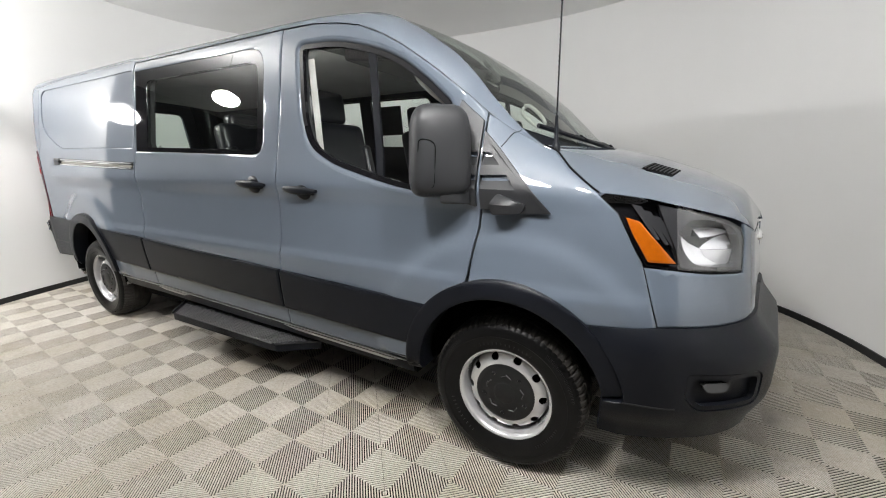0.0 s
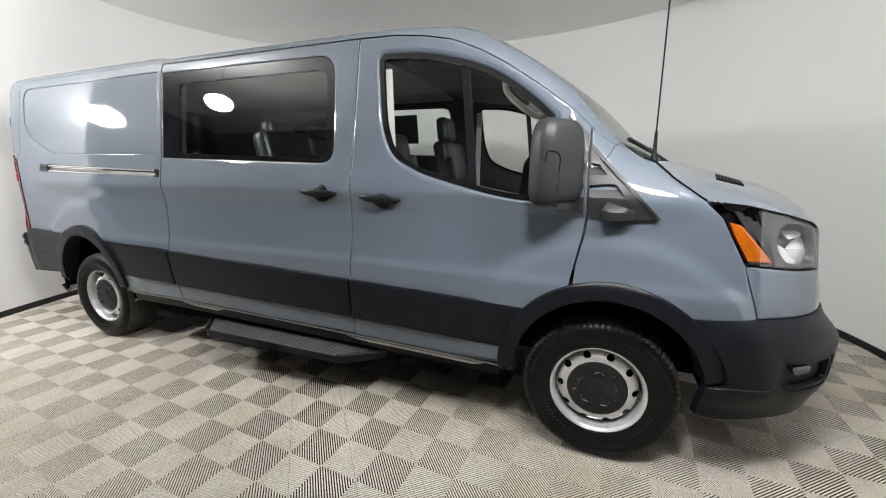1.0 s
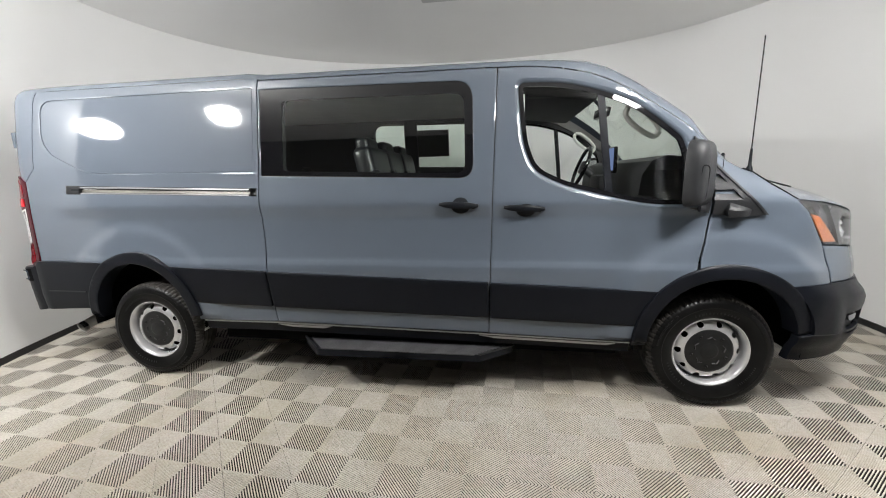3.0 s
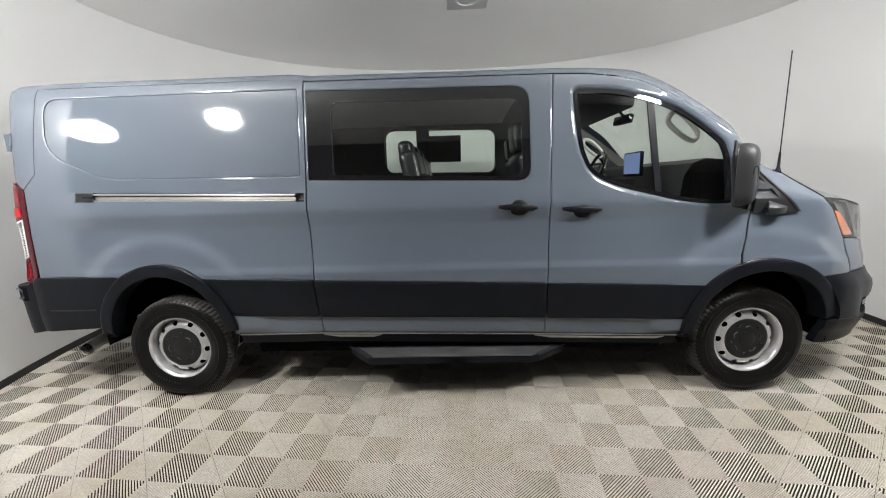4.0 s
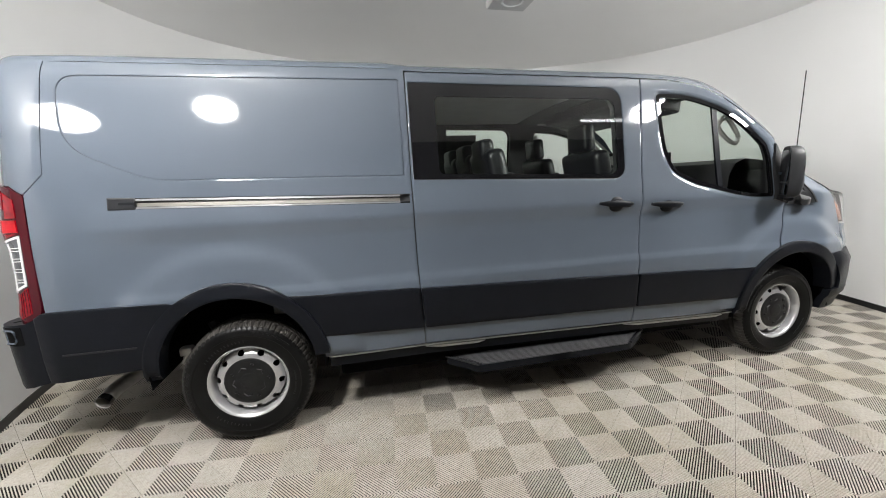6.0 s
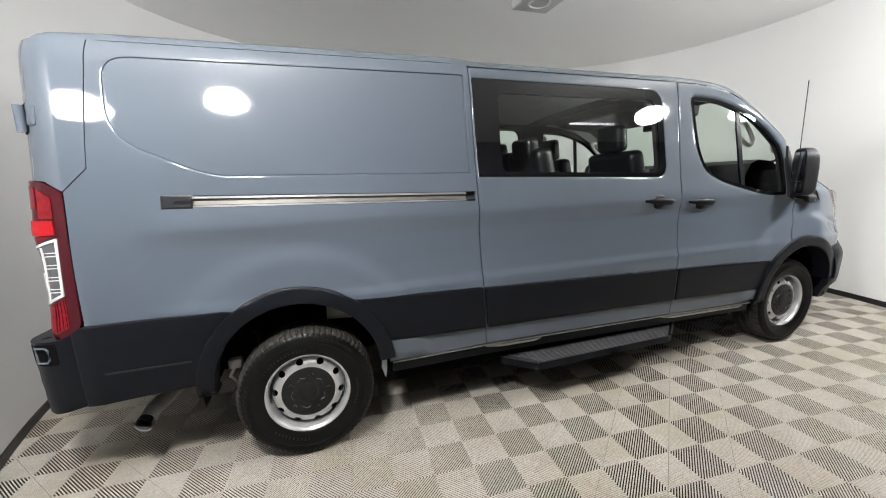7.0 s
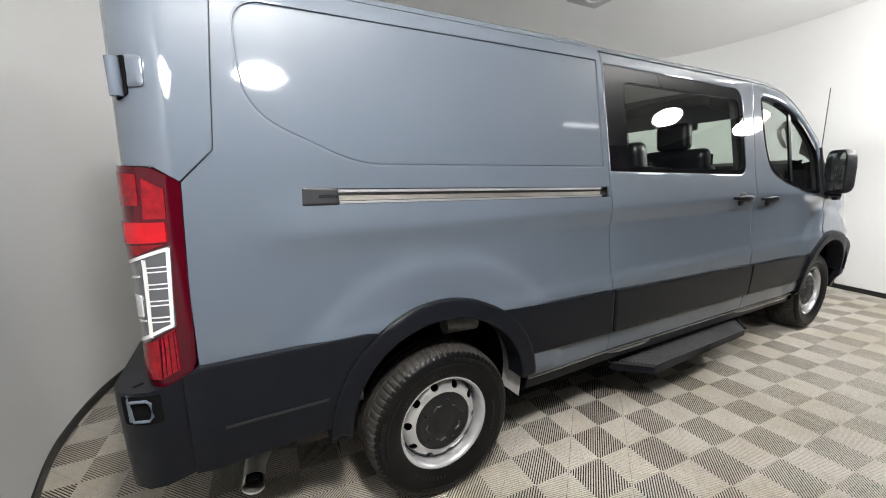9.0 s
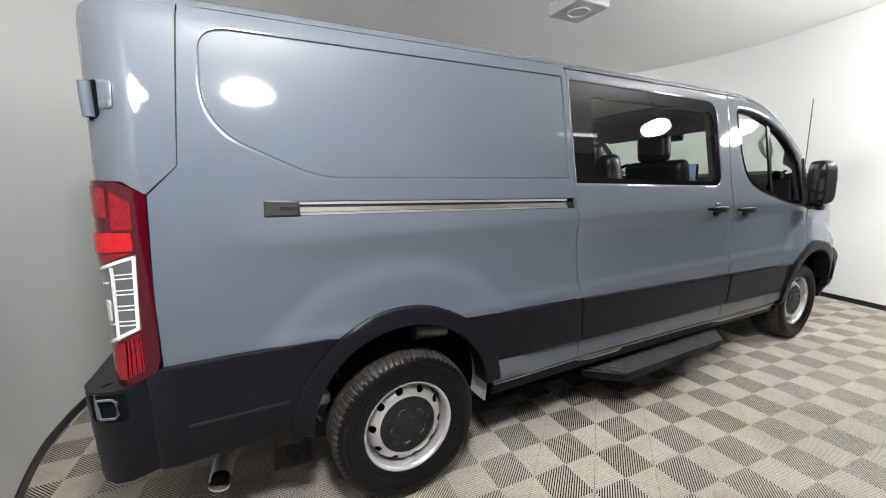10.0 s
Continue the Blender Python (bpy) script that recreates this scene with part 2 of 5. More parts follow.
def sheet(loop, holes, place, step=0.05, thick=0.0, back=None, lines=(), soft=0.0):
    """A surface over a flat outline with holes; place(u, v, depth) lifts it into space. thick: a rim of that depth (and a back face if asked)."""
    from mathutils.geometry import delaunay_2d_cdt
    loops = [resample(loop, step)] + [resample(h, step) for h in holes]
    verts, edges = [], []
    for lp in loops:
        o = len(verts)
        verts += [Vector(p) for p in lp]
        edges += [(o + i, o + (i + 1) % len(lp)) for i in range(len(lp))]
    border = len(verts)
    if soft > 0:
        arr = np.array([tuple(v) for v in verts])
        for lp, sg in [(loops[0], 1)] + [(h, -1) for h in loops[1:]]:
            for p in inset(lp, soft * sg) + inset(lp, 2.4 * soft * sg):
                if inside(p, loops[0]) and not any(inside(p, h) for h in loops[1:]) and np.min((arr[:, 0] - p[0]) ** 2 + (arr[:, 1] - p[1]) ** 2) > (0.8 * soft) ** 2:
                    verts.append(Vector(p))
    us, vs = [v.x for v in verts], [v.y for v in verts]
    u0, u1, v0, v1 = min(us), max(us), min(vs), max(vs)
    nu, nv = max(1, int((u1 - u0) / step)), max(1, int((v1 - v0) / step))
    arr = np.array([tuple(v) for v in verts])
    for w in lines:
        for i in range(1, int((u1 - u0) / (step * 0.6))):
            p = (u0 + i * step * 0.6, w)
            if inside(p, loops[0]) and not any(inside(p, h) for h in loops[1:]) and np.min((arr[:, 0] - p[0]) ** 2 + (arr[:, 1] - p[1]) ** 2) > (0.2 * step) ** 2:
                verts.append(Vector(p))
    arr = np.array([tuple(v) for v in verts])
    for i in range(1, nu):
        for j in range(1, nv):
            p = (u0 + (u1 - u0) * (i + (0.25 if j % 2 else -0.25)) / nu, v0 + (v1 - v0) * j / nv)
            if inside(p, loops[0]) and not any(inside(p, h) for h in loops[1:]):
                if np.min((arr[:, 0] - p[0]) ** 2 + (arr[:, 1] - p[1]) ** 2) > (0.42 * step) ** 2:
                    verts.append(Vector(p))
    vo, eo, fo, *_ = delaunay_2d_cdt(verts, edges, [], 0, 1e-6)
    bm = bmesh.new()
    rim_at = {(round(v.x, 5), round(v.y, 5)) for v in verts[:border]} if soft > 0 else set()
    front = [bm.verts.new(place(v.x, v.y, soft * 0.55 if (round(v.x, 5), round(v.y, 5)) in rim_at else 0.0)) for v in vo]
    keep = []
    for f in fo:
        c = sum((vo[i] for i in f), Vector((0, 0))) / len(f)
        if inside(tuple(c), loops[0]) and not any(inside(tuple(c), h) for h in loops[1:]):
            keep.append(f)
            bm.faces.new([front[i] for i in f])
    if thick:
        rim = [e for e in bm.edges if len(e.link_faces) == 1]
        deep = {}
        for e in rim:
            for v in e.verts:
                deep[v] = None
        idx = {v: i for i, v in enumerate(front)}
        for v in list(deep):
            q = vo[idx[v]]
            deep[v] = bm.verts.new(place(q.x, q.y, thick))
        for e in rim:
            a, b = e.verts
            bm.faces.new([a, b, deep[b], deep[a]])
        if back:
            full = {}
            for f in keep:
                vs2 = []
                for i in f:
                    v = front[i]
                    if v in deep:
                        vs2.append(deep[v])
                    else:
                        if i not in full:
                            full[i] = bm.verts.new(place(vo[i].x, vo[i].y, thick))
                        vs2.append(full[i])
                bm.faces.new(vs2[::-1])
    loose = [v for v in bm.verts if not v.link_faces]
    bmesh.ops.delete(bm, geom=loose, context="VERTS")
    bmesh.ops.recalc_face_normals(bm, faces=bm.faces)
    return bm


def loft(rows, closed=False, cap=False):
    """A surface through rows of points."""
    bm = bmesh.new()
    vs = [[bm.verts.new(p) for p in row] for row in rows]
    n = len(rows[0])
    for a, b in zip(vs, vs[1:]):
        for i in range(n if closed else n - 1):
            j = (i + 1) % n
            bm.faces.new([a[i], a[j], b[j], b[i]])
    if cap:
        bm.faces.new(vs[0][::-1])
        bm.faces.new(vs[-1])
    bmesh.ops.recalc_face_normals(bm, faces=bm.faces)
    return bm


def add_box(bm, x0, x1, y0, y1, z0, z1, bevel=0.0, seg=2, m=None):
    r = bmesh.ops.create_cube(bm, size=1)
    t = Matrix.Translation(((x0 + x1) / 2, (y0 + y1) / 2, (z0 + z1) / 2)) @ Matrix.Diagonal((x1 - x0, y1 - y0, z1 - z0, 1))
    bmesh.ops.transform(bm, matrix=t, verts=r["verts"])
    vs = r["verts"]
    if bevel:
        es = list({e for v in vs for e in v.link_edges})
        r2 = bmesh.ops.bevel(bm, geom=es, offset=bevel, segments=seg, profile=0.6, affect="EDGES")
        vs = list({v for f in r2["faces"] for v in f.verts} | {v for v in vs if v.is_valid})
    if m is not None:
        bmesh.ops.transform(bm, matrix=m, verts=[v for v in vs if v.is_valid])
    return bm


def box(*a, **k):
    return add_box(bmesh.new(), *a, **k)


def tube(points, radius, sides=10, cap=True):
    """A round bar along points; radius a number or one per point."""
    pts = [Vector(p) for p in points]
    rows = []
    up = Vector((0, 0, 1))
    for i, p in enumerate(pts):
        d = (pts[min(i + 1, len(pts) - 1)] - pts[max(i - 1, 0)]).normalized()
        a = d.cross(up)
        if a.length < 0.1:
            a = d.cross(Vector((1, 0, 0)))
        a.normalize()
        b = d.cross(a)
        r = radius[i] if isinstance(radius, (list, tuple)) else radius
        rows.append([p + (a * math.cos(2 * math.pi * k / sides) + b * math.sin(2 * math.pi * k / sides)) * r for k in range(sides)])
    return loft(rows, closed=True, cap=cap)


def lathe(profile, seg=72, close=False):
    """Turns (radius, y) points round the y axis."""
    rows = []
    for k in range(seg + 1):
        a = 2 * math.pi * k / seg
        rows.append([(r * math.cos(a), y, r * math.sin(a)) for r, y in profile])
    bm = loft(rows, closed=close)
    bmesh.ops.remove_doubles(bm, verts=bm.verts, dist=1e-5)
    bmesh.ops.recalc_face_normals(bm, faces=bm.faces)
    return bm


def moved(bm, m):
    bmesh.ops.transform(bm, matrix=m, verts=bm.verts)
    return bm


# ---- the round booth ----
CX, CY, RX, RB, RF, POW = -1.723, 1.428, 3.767, 3.018, 6.0, 2.219


def booth(a, grow=0.0):
    """The inner face of the curved wall at the angle a, seen from above."""
    c, s = math.cos(a), math.sin(a)
    n = POW if s >= 0 else 1.5
    b = RB if s >= 0 else RF
    return (CX + (RX + grow) * math.copysign(abs(c) ** (2 / n), c), CY + (b + grow) * math.copysign(abs(s) ** (2 / n), s))


A0, A1 = radians(-26), radians(206)
ANG = [A0 + (A1 - A0) * i / 160 for i in range(161)]


def curved_strip(inner, outer, z0, z1):
    rows = []
    for a in ANG:
        p, q = booth(a, inner), booth(a, outer)
        rows.append([(*p, z0), (*q, z0), (*q, z1), (*p, z1)])
    return loft(rows, closed=True, cap=True)


wall = tagged(part("wall_booth", curved_strip(0.0, 0.14, -0.03, CEIL), WALL), "smooth white painted wall curving round the van", "wall", kind="structure")
base = tagged(part("baseboard", curved_strip(-0.012, -0.001, -0.03, 0.055), BASE), "thin black strip along the foot of the curved wall", "baseboard", kind="structure")
ceiling = tagged(part("ceiling", box(-7.7, 4.7, -4.1, 5.2, CEIL + 0.002, CEIL + 0.2), CEILING, smooth=False), "flat off-white painted ceiling", "ceiling", kind="structure")
floor = tagged(part("floor", box(-7.7, 4.7, -4.1, 5.2, -0.2, -0.0165), SUBFLOOR, smooth=False), "dark subfloor under ribbed grey plastic tiles", "floor", kind="structure")
for nm, b in (("wall_south", (-7.7, 4.7, -4.1, -3.9)), ("wall_west", (-7.7, -7.5, -3.9, 5.0)), ("wall_east", (4.5, 4.7, -3.9, 5.0)), ("wall_north", (-7.7, 4.7, 5.0, 5.2))):
    tagged(part(nm, box(*b, -0.030, CEIL), OUTER, smooth=False), "plain dark painted outer wall", "wall", kind="structure")


# ---- lamps ----
def hung_lamp(x, y, z, r, share):
    """A flattened glowing balloon lamp on a thin drop rod."""
    e = thing("hanging_light", "flattened white balloon lamp hung from the ceiling on a wire", "hanging light", "hanging lights", at=(x, y, z))
    bm = bmesh.new()
    bmesh.ops.create_uvsphere(bm, u_segments=40, v_segments=24, radius=r)
    bmesh.ops.transform(bm, matrix=Matrix.Diagonal((1, 1, 0.56, 1)), verts=bm.verts)
    part("diffuser", bm, glow("soft_diffuser", (1.0, 0.99, 0.98), SOFT_POWER * share), e, "evenly glowing white diffuser")
    part("collar", moved(lathe([(0.0, 0.03), (0.04, 0.03), (0.05, 0.0), (0.05, -0.02)], 24), pose(0, 0, 0.56 * r, 90)), LAMP_WHITE, e)
    part("rod", tube([(0, 0, 0.56 * r), (0, 0, CEIL - z)], 0.0025, 6), CAP_GREY, e, "thin dark wire")


hung_lamp(-4.87, -0.65, 2.11, 0.170, 0.14)
hung_lamp(-4.23, -1.40, 2.56, 0.148, 1.75)
hung_lamp(-0.13, -1.11, 2.40, 0.150, 0.80)
hung_lamp(0.47, -0.65, 2.11, 0.135, 0.60)


def tube_lamp(x, y, length, share):
    e = thing("tube_light", "slim white ceiling batten with a glowing tube", "tube light", "tube lights", at=(x, y, CEIL))
    part("housing", box(-length / 2, length / 2, -0.05, 0.05, -0.05, 0, bevel=0.006), LAMP_WHITE, e)
    part("tube", moved(tube([(-length / 2 + 0.02, 0, 0), (length / 2 - 0.02, 0, 0)], 0.018), pose(0, 0, -0.07)), glow("tube_diffuser", (0.97, 0.99, 1.0), TUBE_POWER * share), e, "glowing tube")


tube_lamp(0.8, -3.0, 0.9, 1.0)
for x, y in ((1.25, -0.70), (1.25, -0.84)):
    tube_lamp(x, y, 0.36, 4.5)

fixture = thing("hanging_fixture", "square pale grey metal box hung from the ceiling over the van", "ceiling fixture", at=(-1.73, 1.06, 2.84))
part("housing", box(-0.17, 0.17, -0.17, 0.17, 0.0, 0.10, bevel=0.015, seg=3), VENT, fixture)
part("trim_ring", moved(lathe([(0.075, 0.0), (0.080, -0.006), (0.090, -0.006), (0.095, 0.0)], 32), pose(0, 0, 0, 90)), LAMP_WHITE, fixture)
part("rod", tube([(0, 0, 0.10), (0, 0, CEIL - 2.84)], 0.014, 10), VENT, fixture)


# ---- the van's side, as arc length along its plan and height ----
PROF = [(0.20, 0.085), (0.30, 0.062), (0.45, 0.032), (0.60, 0.015), (0.80, 0.000), (0.862, -0.002), (0.878, 0.000), (0.900, 0.0085), (0.915, 0.0122), (1.0, 0.0205), (1.10, 0.0245), (1.165, 0.0245), (1.182, 0.0222), (1.238, 0.0098), (1.250, 0.0082), (1.265, 0.0090), (1.30, 0.0140), (1.35, 0.0235), (1.40, 0.034), (1.46, 0.0425), (1.60, 0.0625), (1.75, 0.0835), (1.90, 0.1045), (1.98, 0.1165), (2.02, 0.127), (2.06, 0.150), (2.12, 0.22)]
def lerp(tab, v):
    if v <= tab[0][0]:
        return tab[0][1]
    for (a, p), (b, q) in zip(tab, tab[1:]):
        if v <= b:
            return p + (q - p) * (v - a) / (b - a)
    return tab[-1][1]


WIDTH = 2.06
MID = WIDTH / 2


def curve(tab, v):
    """A smooth curve through a table."""
    n = len(tab)
    if v <= tab[0][0]:
        return tab[0][1]
    for i in range(n - 1):
        (a, p), (b, q) = tab[i], tab[i + 1]
        if v <= b:
            h = b - a
            m0 = (q - tab[i - 1][1]) / (b - tab[i - 1][0]) if i > 0 else (q - p) / h
            m1 = (tab[i + 2][1] - p) / (tab[i + 2][0] - a) if i + 2 < n else (q - p) / h
            u = (v - a) / h
            return (2 * u**3 - 3 * u**2 + 1) * p + (u**3 - 2 * u**2 + u) * h * m0 + (3 * u**2 - 2 * u**3) * q + (u**3 - u**2) * h * m1
    return tab[-1][1]


def plan(s):
    """Arc length along the side -> x, inset from the side, heading."""
    if s < -4.30:
        d, big, a1, a2, r = -4.30 - s, 64.0, 0.005, 0.26, 0.225
        if d < big * a1:
            return -4.30 - big * math.sin(d / big), big * (1 - math.cos(d / big)), -d / big
        x, y = -4.30 - big * math.sin(a1), big * (1 - math.cos(a1))
        a = a2 + (d - big * a1) / r
        if a < math.pi / 2:
            return x - r * (math.sin(a) - math.sin(a2)), y + r * (math.cos(a2) - math.cos(a)), -a
        return x - r * (1 - math.sin(a2)), y + r * math.cos(a2) + (a - math.pi / 2) * r, -math.pi / 2
    if s > 0.20:
        d, r1, a1, r, b = s - 0.20, 1.2, 0.29, 0.50, 1.37
        if d < r1 * a1:
            a = d / r1
            return 0.20 + r1 * math.sin(a), r1 * (1 - math.cos(a)), a
        x, y = 0.20 + r1 * math.sin(a1), r1 * (1 - math.cos(a1))
        a = a1 + (d - r1 * a1) / r
        if a < b:
            return x + r * (math.sin(a) - math.sin(a1)), y + r * (math.cos(a1) - math.cos(a)), a
        e = (a - b) * r
        return x + r * (math.sin(b) - math.sin(a1)) + e * math.cos(b), y + r * (math.cos(a1) - math.cos(b)) + e * math.sin(b), b
    return s, 0.0, 0.0


ARCHES = ((0.01, 0.43), (-3.768, 0.467))


def flare(s, z):
    out = 0.0
    for cx, cz in ARCHES:
        r = math.hypot(s - cx, z - cz)
        if z > cz and r < 0.69:
            u = min(1, (0.69 - r) / 0.09)
            out -= 0.017 * u * u * (3 - 2 * u)
    return out


# towards the rear corner the pressed creases fade out and the side leans in
REAR = [(0.20, 0.13), (0.45, 0.094), (0.60, 0.074), (0.87, 0.067), (1.15, 0.065), (1.43, 0.064), (1.52, 0.063), (1.60, 0.0675), (1.75, 0.0835), (1.90, 0.1045), (1.98, 0.1165), (2.02, 0.127), (2.06, 0.150), (2.12, 0.22)]

PLAIN = [(0.20, 0.085), (0.30, 0.062), (0.45, 0.032), (0.60, 0.015), (0.80, 0.0), (0.90, 0.006), (1.0, 0.011), (1.2, 0.019), (1.4, 0.034), (1.46, 0.0425), (1.60, 0.0625), (1.75, 0.0835), (1.90, 0.1045), (1.98, 0.1165), (2.02, 0.127), (2.06, 0.150), (2.12, 0.22)]


def ease(u):
    u = min(1, max(0, u))
    return u * u * (3 - 2 * u)


SHOULDER = [(-0.108, 1.552), (-0.027, 1.493), (0.10, 1.422), (0.149, 1.403), (0.213, 1.340), (0.334, 1.256), (0.42, 1.19)]


def side(s, z, depth=0.0):
    """The body's skin; depth is inwards."""
    x, y, a = plan(s)
    if s > 0.20:
        x -= 0.12 * max(0, z - 0.8) * min(1, (s - 0.2) / 0.6)
    y += curve(PROF, z) + flare(s, z)
    if -4.80 < s < -3.1:
        turn = 1 - ease((-4.64 - s) / 0.16)
        y += ((lerp(PLAIN, z) - curve(PROF, z)) * ease((-4.12 - s) / 0.45) + (lerp(REAR, z) - lerp(PLAIN, z)) * ease((-3.1 - s) / 1.5)) * turn
    if s > -0.22 and z > 1.05:
        d, t = z - 1.05, min(1, (s + 0.22) / 0.42)
        high = max(0.14, lerp(SHOULDER, s) - 1.05)
        y += t * t * (3 - 2 * t) * (0.03 * high + 2.2 * high ** 3) * min(1.6, d / high) ** 4
        if s < 0.36:
            e = min(1, max(0, 1 - (lerp(SHOULDER, s) - z) / 0.025))
            y += 0.008 * e * e * t * min(1, max(0, (0.34 - s) / 0.16))
    depth += 0.013 * ease((-4.64 - s) / 0.14)
    return Vector((x - math.sin(a) * depth, y + math.cos(a) * depth, z))


def right(off=0.0):
    return lambda s, z, d=0.0: side(s, z, off + d)


def flat(off=0.0):
    """The body's side without the flare round the wheel arches."""
    def put(s, z, d=0.0):
        p = side(s, z, off + d)
        return Vector((p.x, p.y - flare(s, z), p.z))
    return put


def left(off=0.0):
    def put(s, z, d=0.0):
        p = side(s, z, off + d)
        return Vector((p.x, WIDTH - p.y, p.z))
    return put


def arc(c, r, a0, a1, n=24):
    return [(c[0] + r * math.cos(radians(a0 + (a1 - a0) * i / n)), c[1] + r * math.sin(radians(a0 + (a1 - a0) * i / n))) for i in range(n + 1)]


FA, RA = ARCHES
van = thing("van", "grey-blue low-roof passenger van with black lower cladding, parked on tiles", "van", at=(-1.9, MID, 0))

SLIDER = rounded([(-2.771, 2.038, 0.01), (-1.264, 2.026, 0.01), (-1.289, 1.3), (-1.303, 0.78), (-1.311, 0.44, 0.01), (-2.735, 0.468, 0.01), (-2.758, 0.83), (-2.771, 1.3)])
SLIDER_GLASS = rounded([(-2.760, 1.980, 0.01), (-1.405, 1.964, 0.11), (-1.400, 1.400, 0.09), (-2.760, 1.441, 0.01)], 7)
FAR_CLEAR = rounded([(-2.595, 1.962, 0.10), (-1.425, 1.945, 0.10), (-1.425, 1.500, 0.09), (-2.61, 1.530, 0.09)], 7)
SLIDER_CLEAR = rounded([(-2.61, 1.905, 0.04), (-1.455, 1.895, 0.07), (-1.450, 1.430, 0.06), (-2.61, 1.468, 0.04)], 6)
FDOOR = [(-1.258, 2.024), (-1.053, 2.018), (-0.90, 1.998), (-0.752, 1.965), (-0.62, 1.91), (-0.494, 1.839), (-0.34, 1.735), (-0.19, 1.625), (-0.114, 1.555), (-0.114, 1.462), (-0.105, 1.19), (-0.115, 1.10), (-0.145, 0.95)] + arc(FA, 0.445, 113, 182) + [(-0.470, 0.415), (-1.306, 0.437), (-1.298, 0.78), (-1.284, 1.3)]
FWIN = rounded([(-1.146, 1.937, 0.05), (-0.90, 1.925), (-0.721, 1.880), (-0.60, 1.838), (-0.492, 1.785), (-0.37, 1.695), (-0.262, 1.60, 0.02), (-0.225, 1.50), (-0.225, 1.235, 0.02), (-0.40, 1.238), (-0.558, 1.266), (-0.71, 1.305), (-0.878, 1.350, 0.05), (-1.056, 1.434, 0.09), (-1.114, 1.60), (-1.134, 1.80)])
FWIN = resample(smoothed(FWIN), 0.018)
RQ = [(-2.778, 2.055), (-3.6, 2.055), (-4.469, 2.055), (-4.496, 1.75), (-4.514, 1.53), (-4.607, 1.436), (-4.626, 1.1), (-4.630, 0.80), (-4.18, 0.79)] + arc(RA, 0.45, 140, 0) + [(-3.32, 0.460), (-2.741, 0.470), (-2.764, 0.83), (-2.778, 1.3)]
EMBOSS = rounded([(-4.425, 1.990, 0.10), (-2.81, 1.993, 0.01), (-2.81, 1.466, 0.01), (-4.07, 1.483, 0.10), (-4.43, 1.655, 0.14)], 8)
RAILHOLE = [(-4.270, 1.351), (-4.267, 1.407), (-2.790, 1.3665), (-2.790, 1.3150)]
POST = [(-4.473, 2.055), (-4.500, 1.75), (-4.517, 1.531), (-4.610, 1.440), (-4.676, 1.483), (-4.916, 1.497), (-5.006, 1.50), (-5.006, 2.055)]
FENDER = [(-0.108, 1.548), (-0.027, 1.492), (0.10, 1.420), (0.149, 1.402), (0.213, 1.339), (0.334, 1.254), (0.410, 1.187), (0.463, 1.085), (0.505, 1.005), (0.558, 0.790), (0.33, 0.782)] + arc(FA, 0.445, 48, 110) + [(-0.135, 0.95), (-0.105, 1.10), (-0.097, 1.19)]


CREASE = (1.30, 1.268, 1.250, 1.235, 1.21, 1.183, 1.165, 0.93, 0.915, 0.900, 0.878, 0.862)


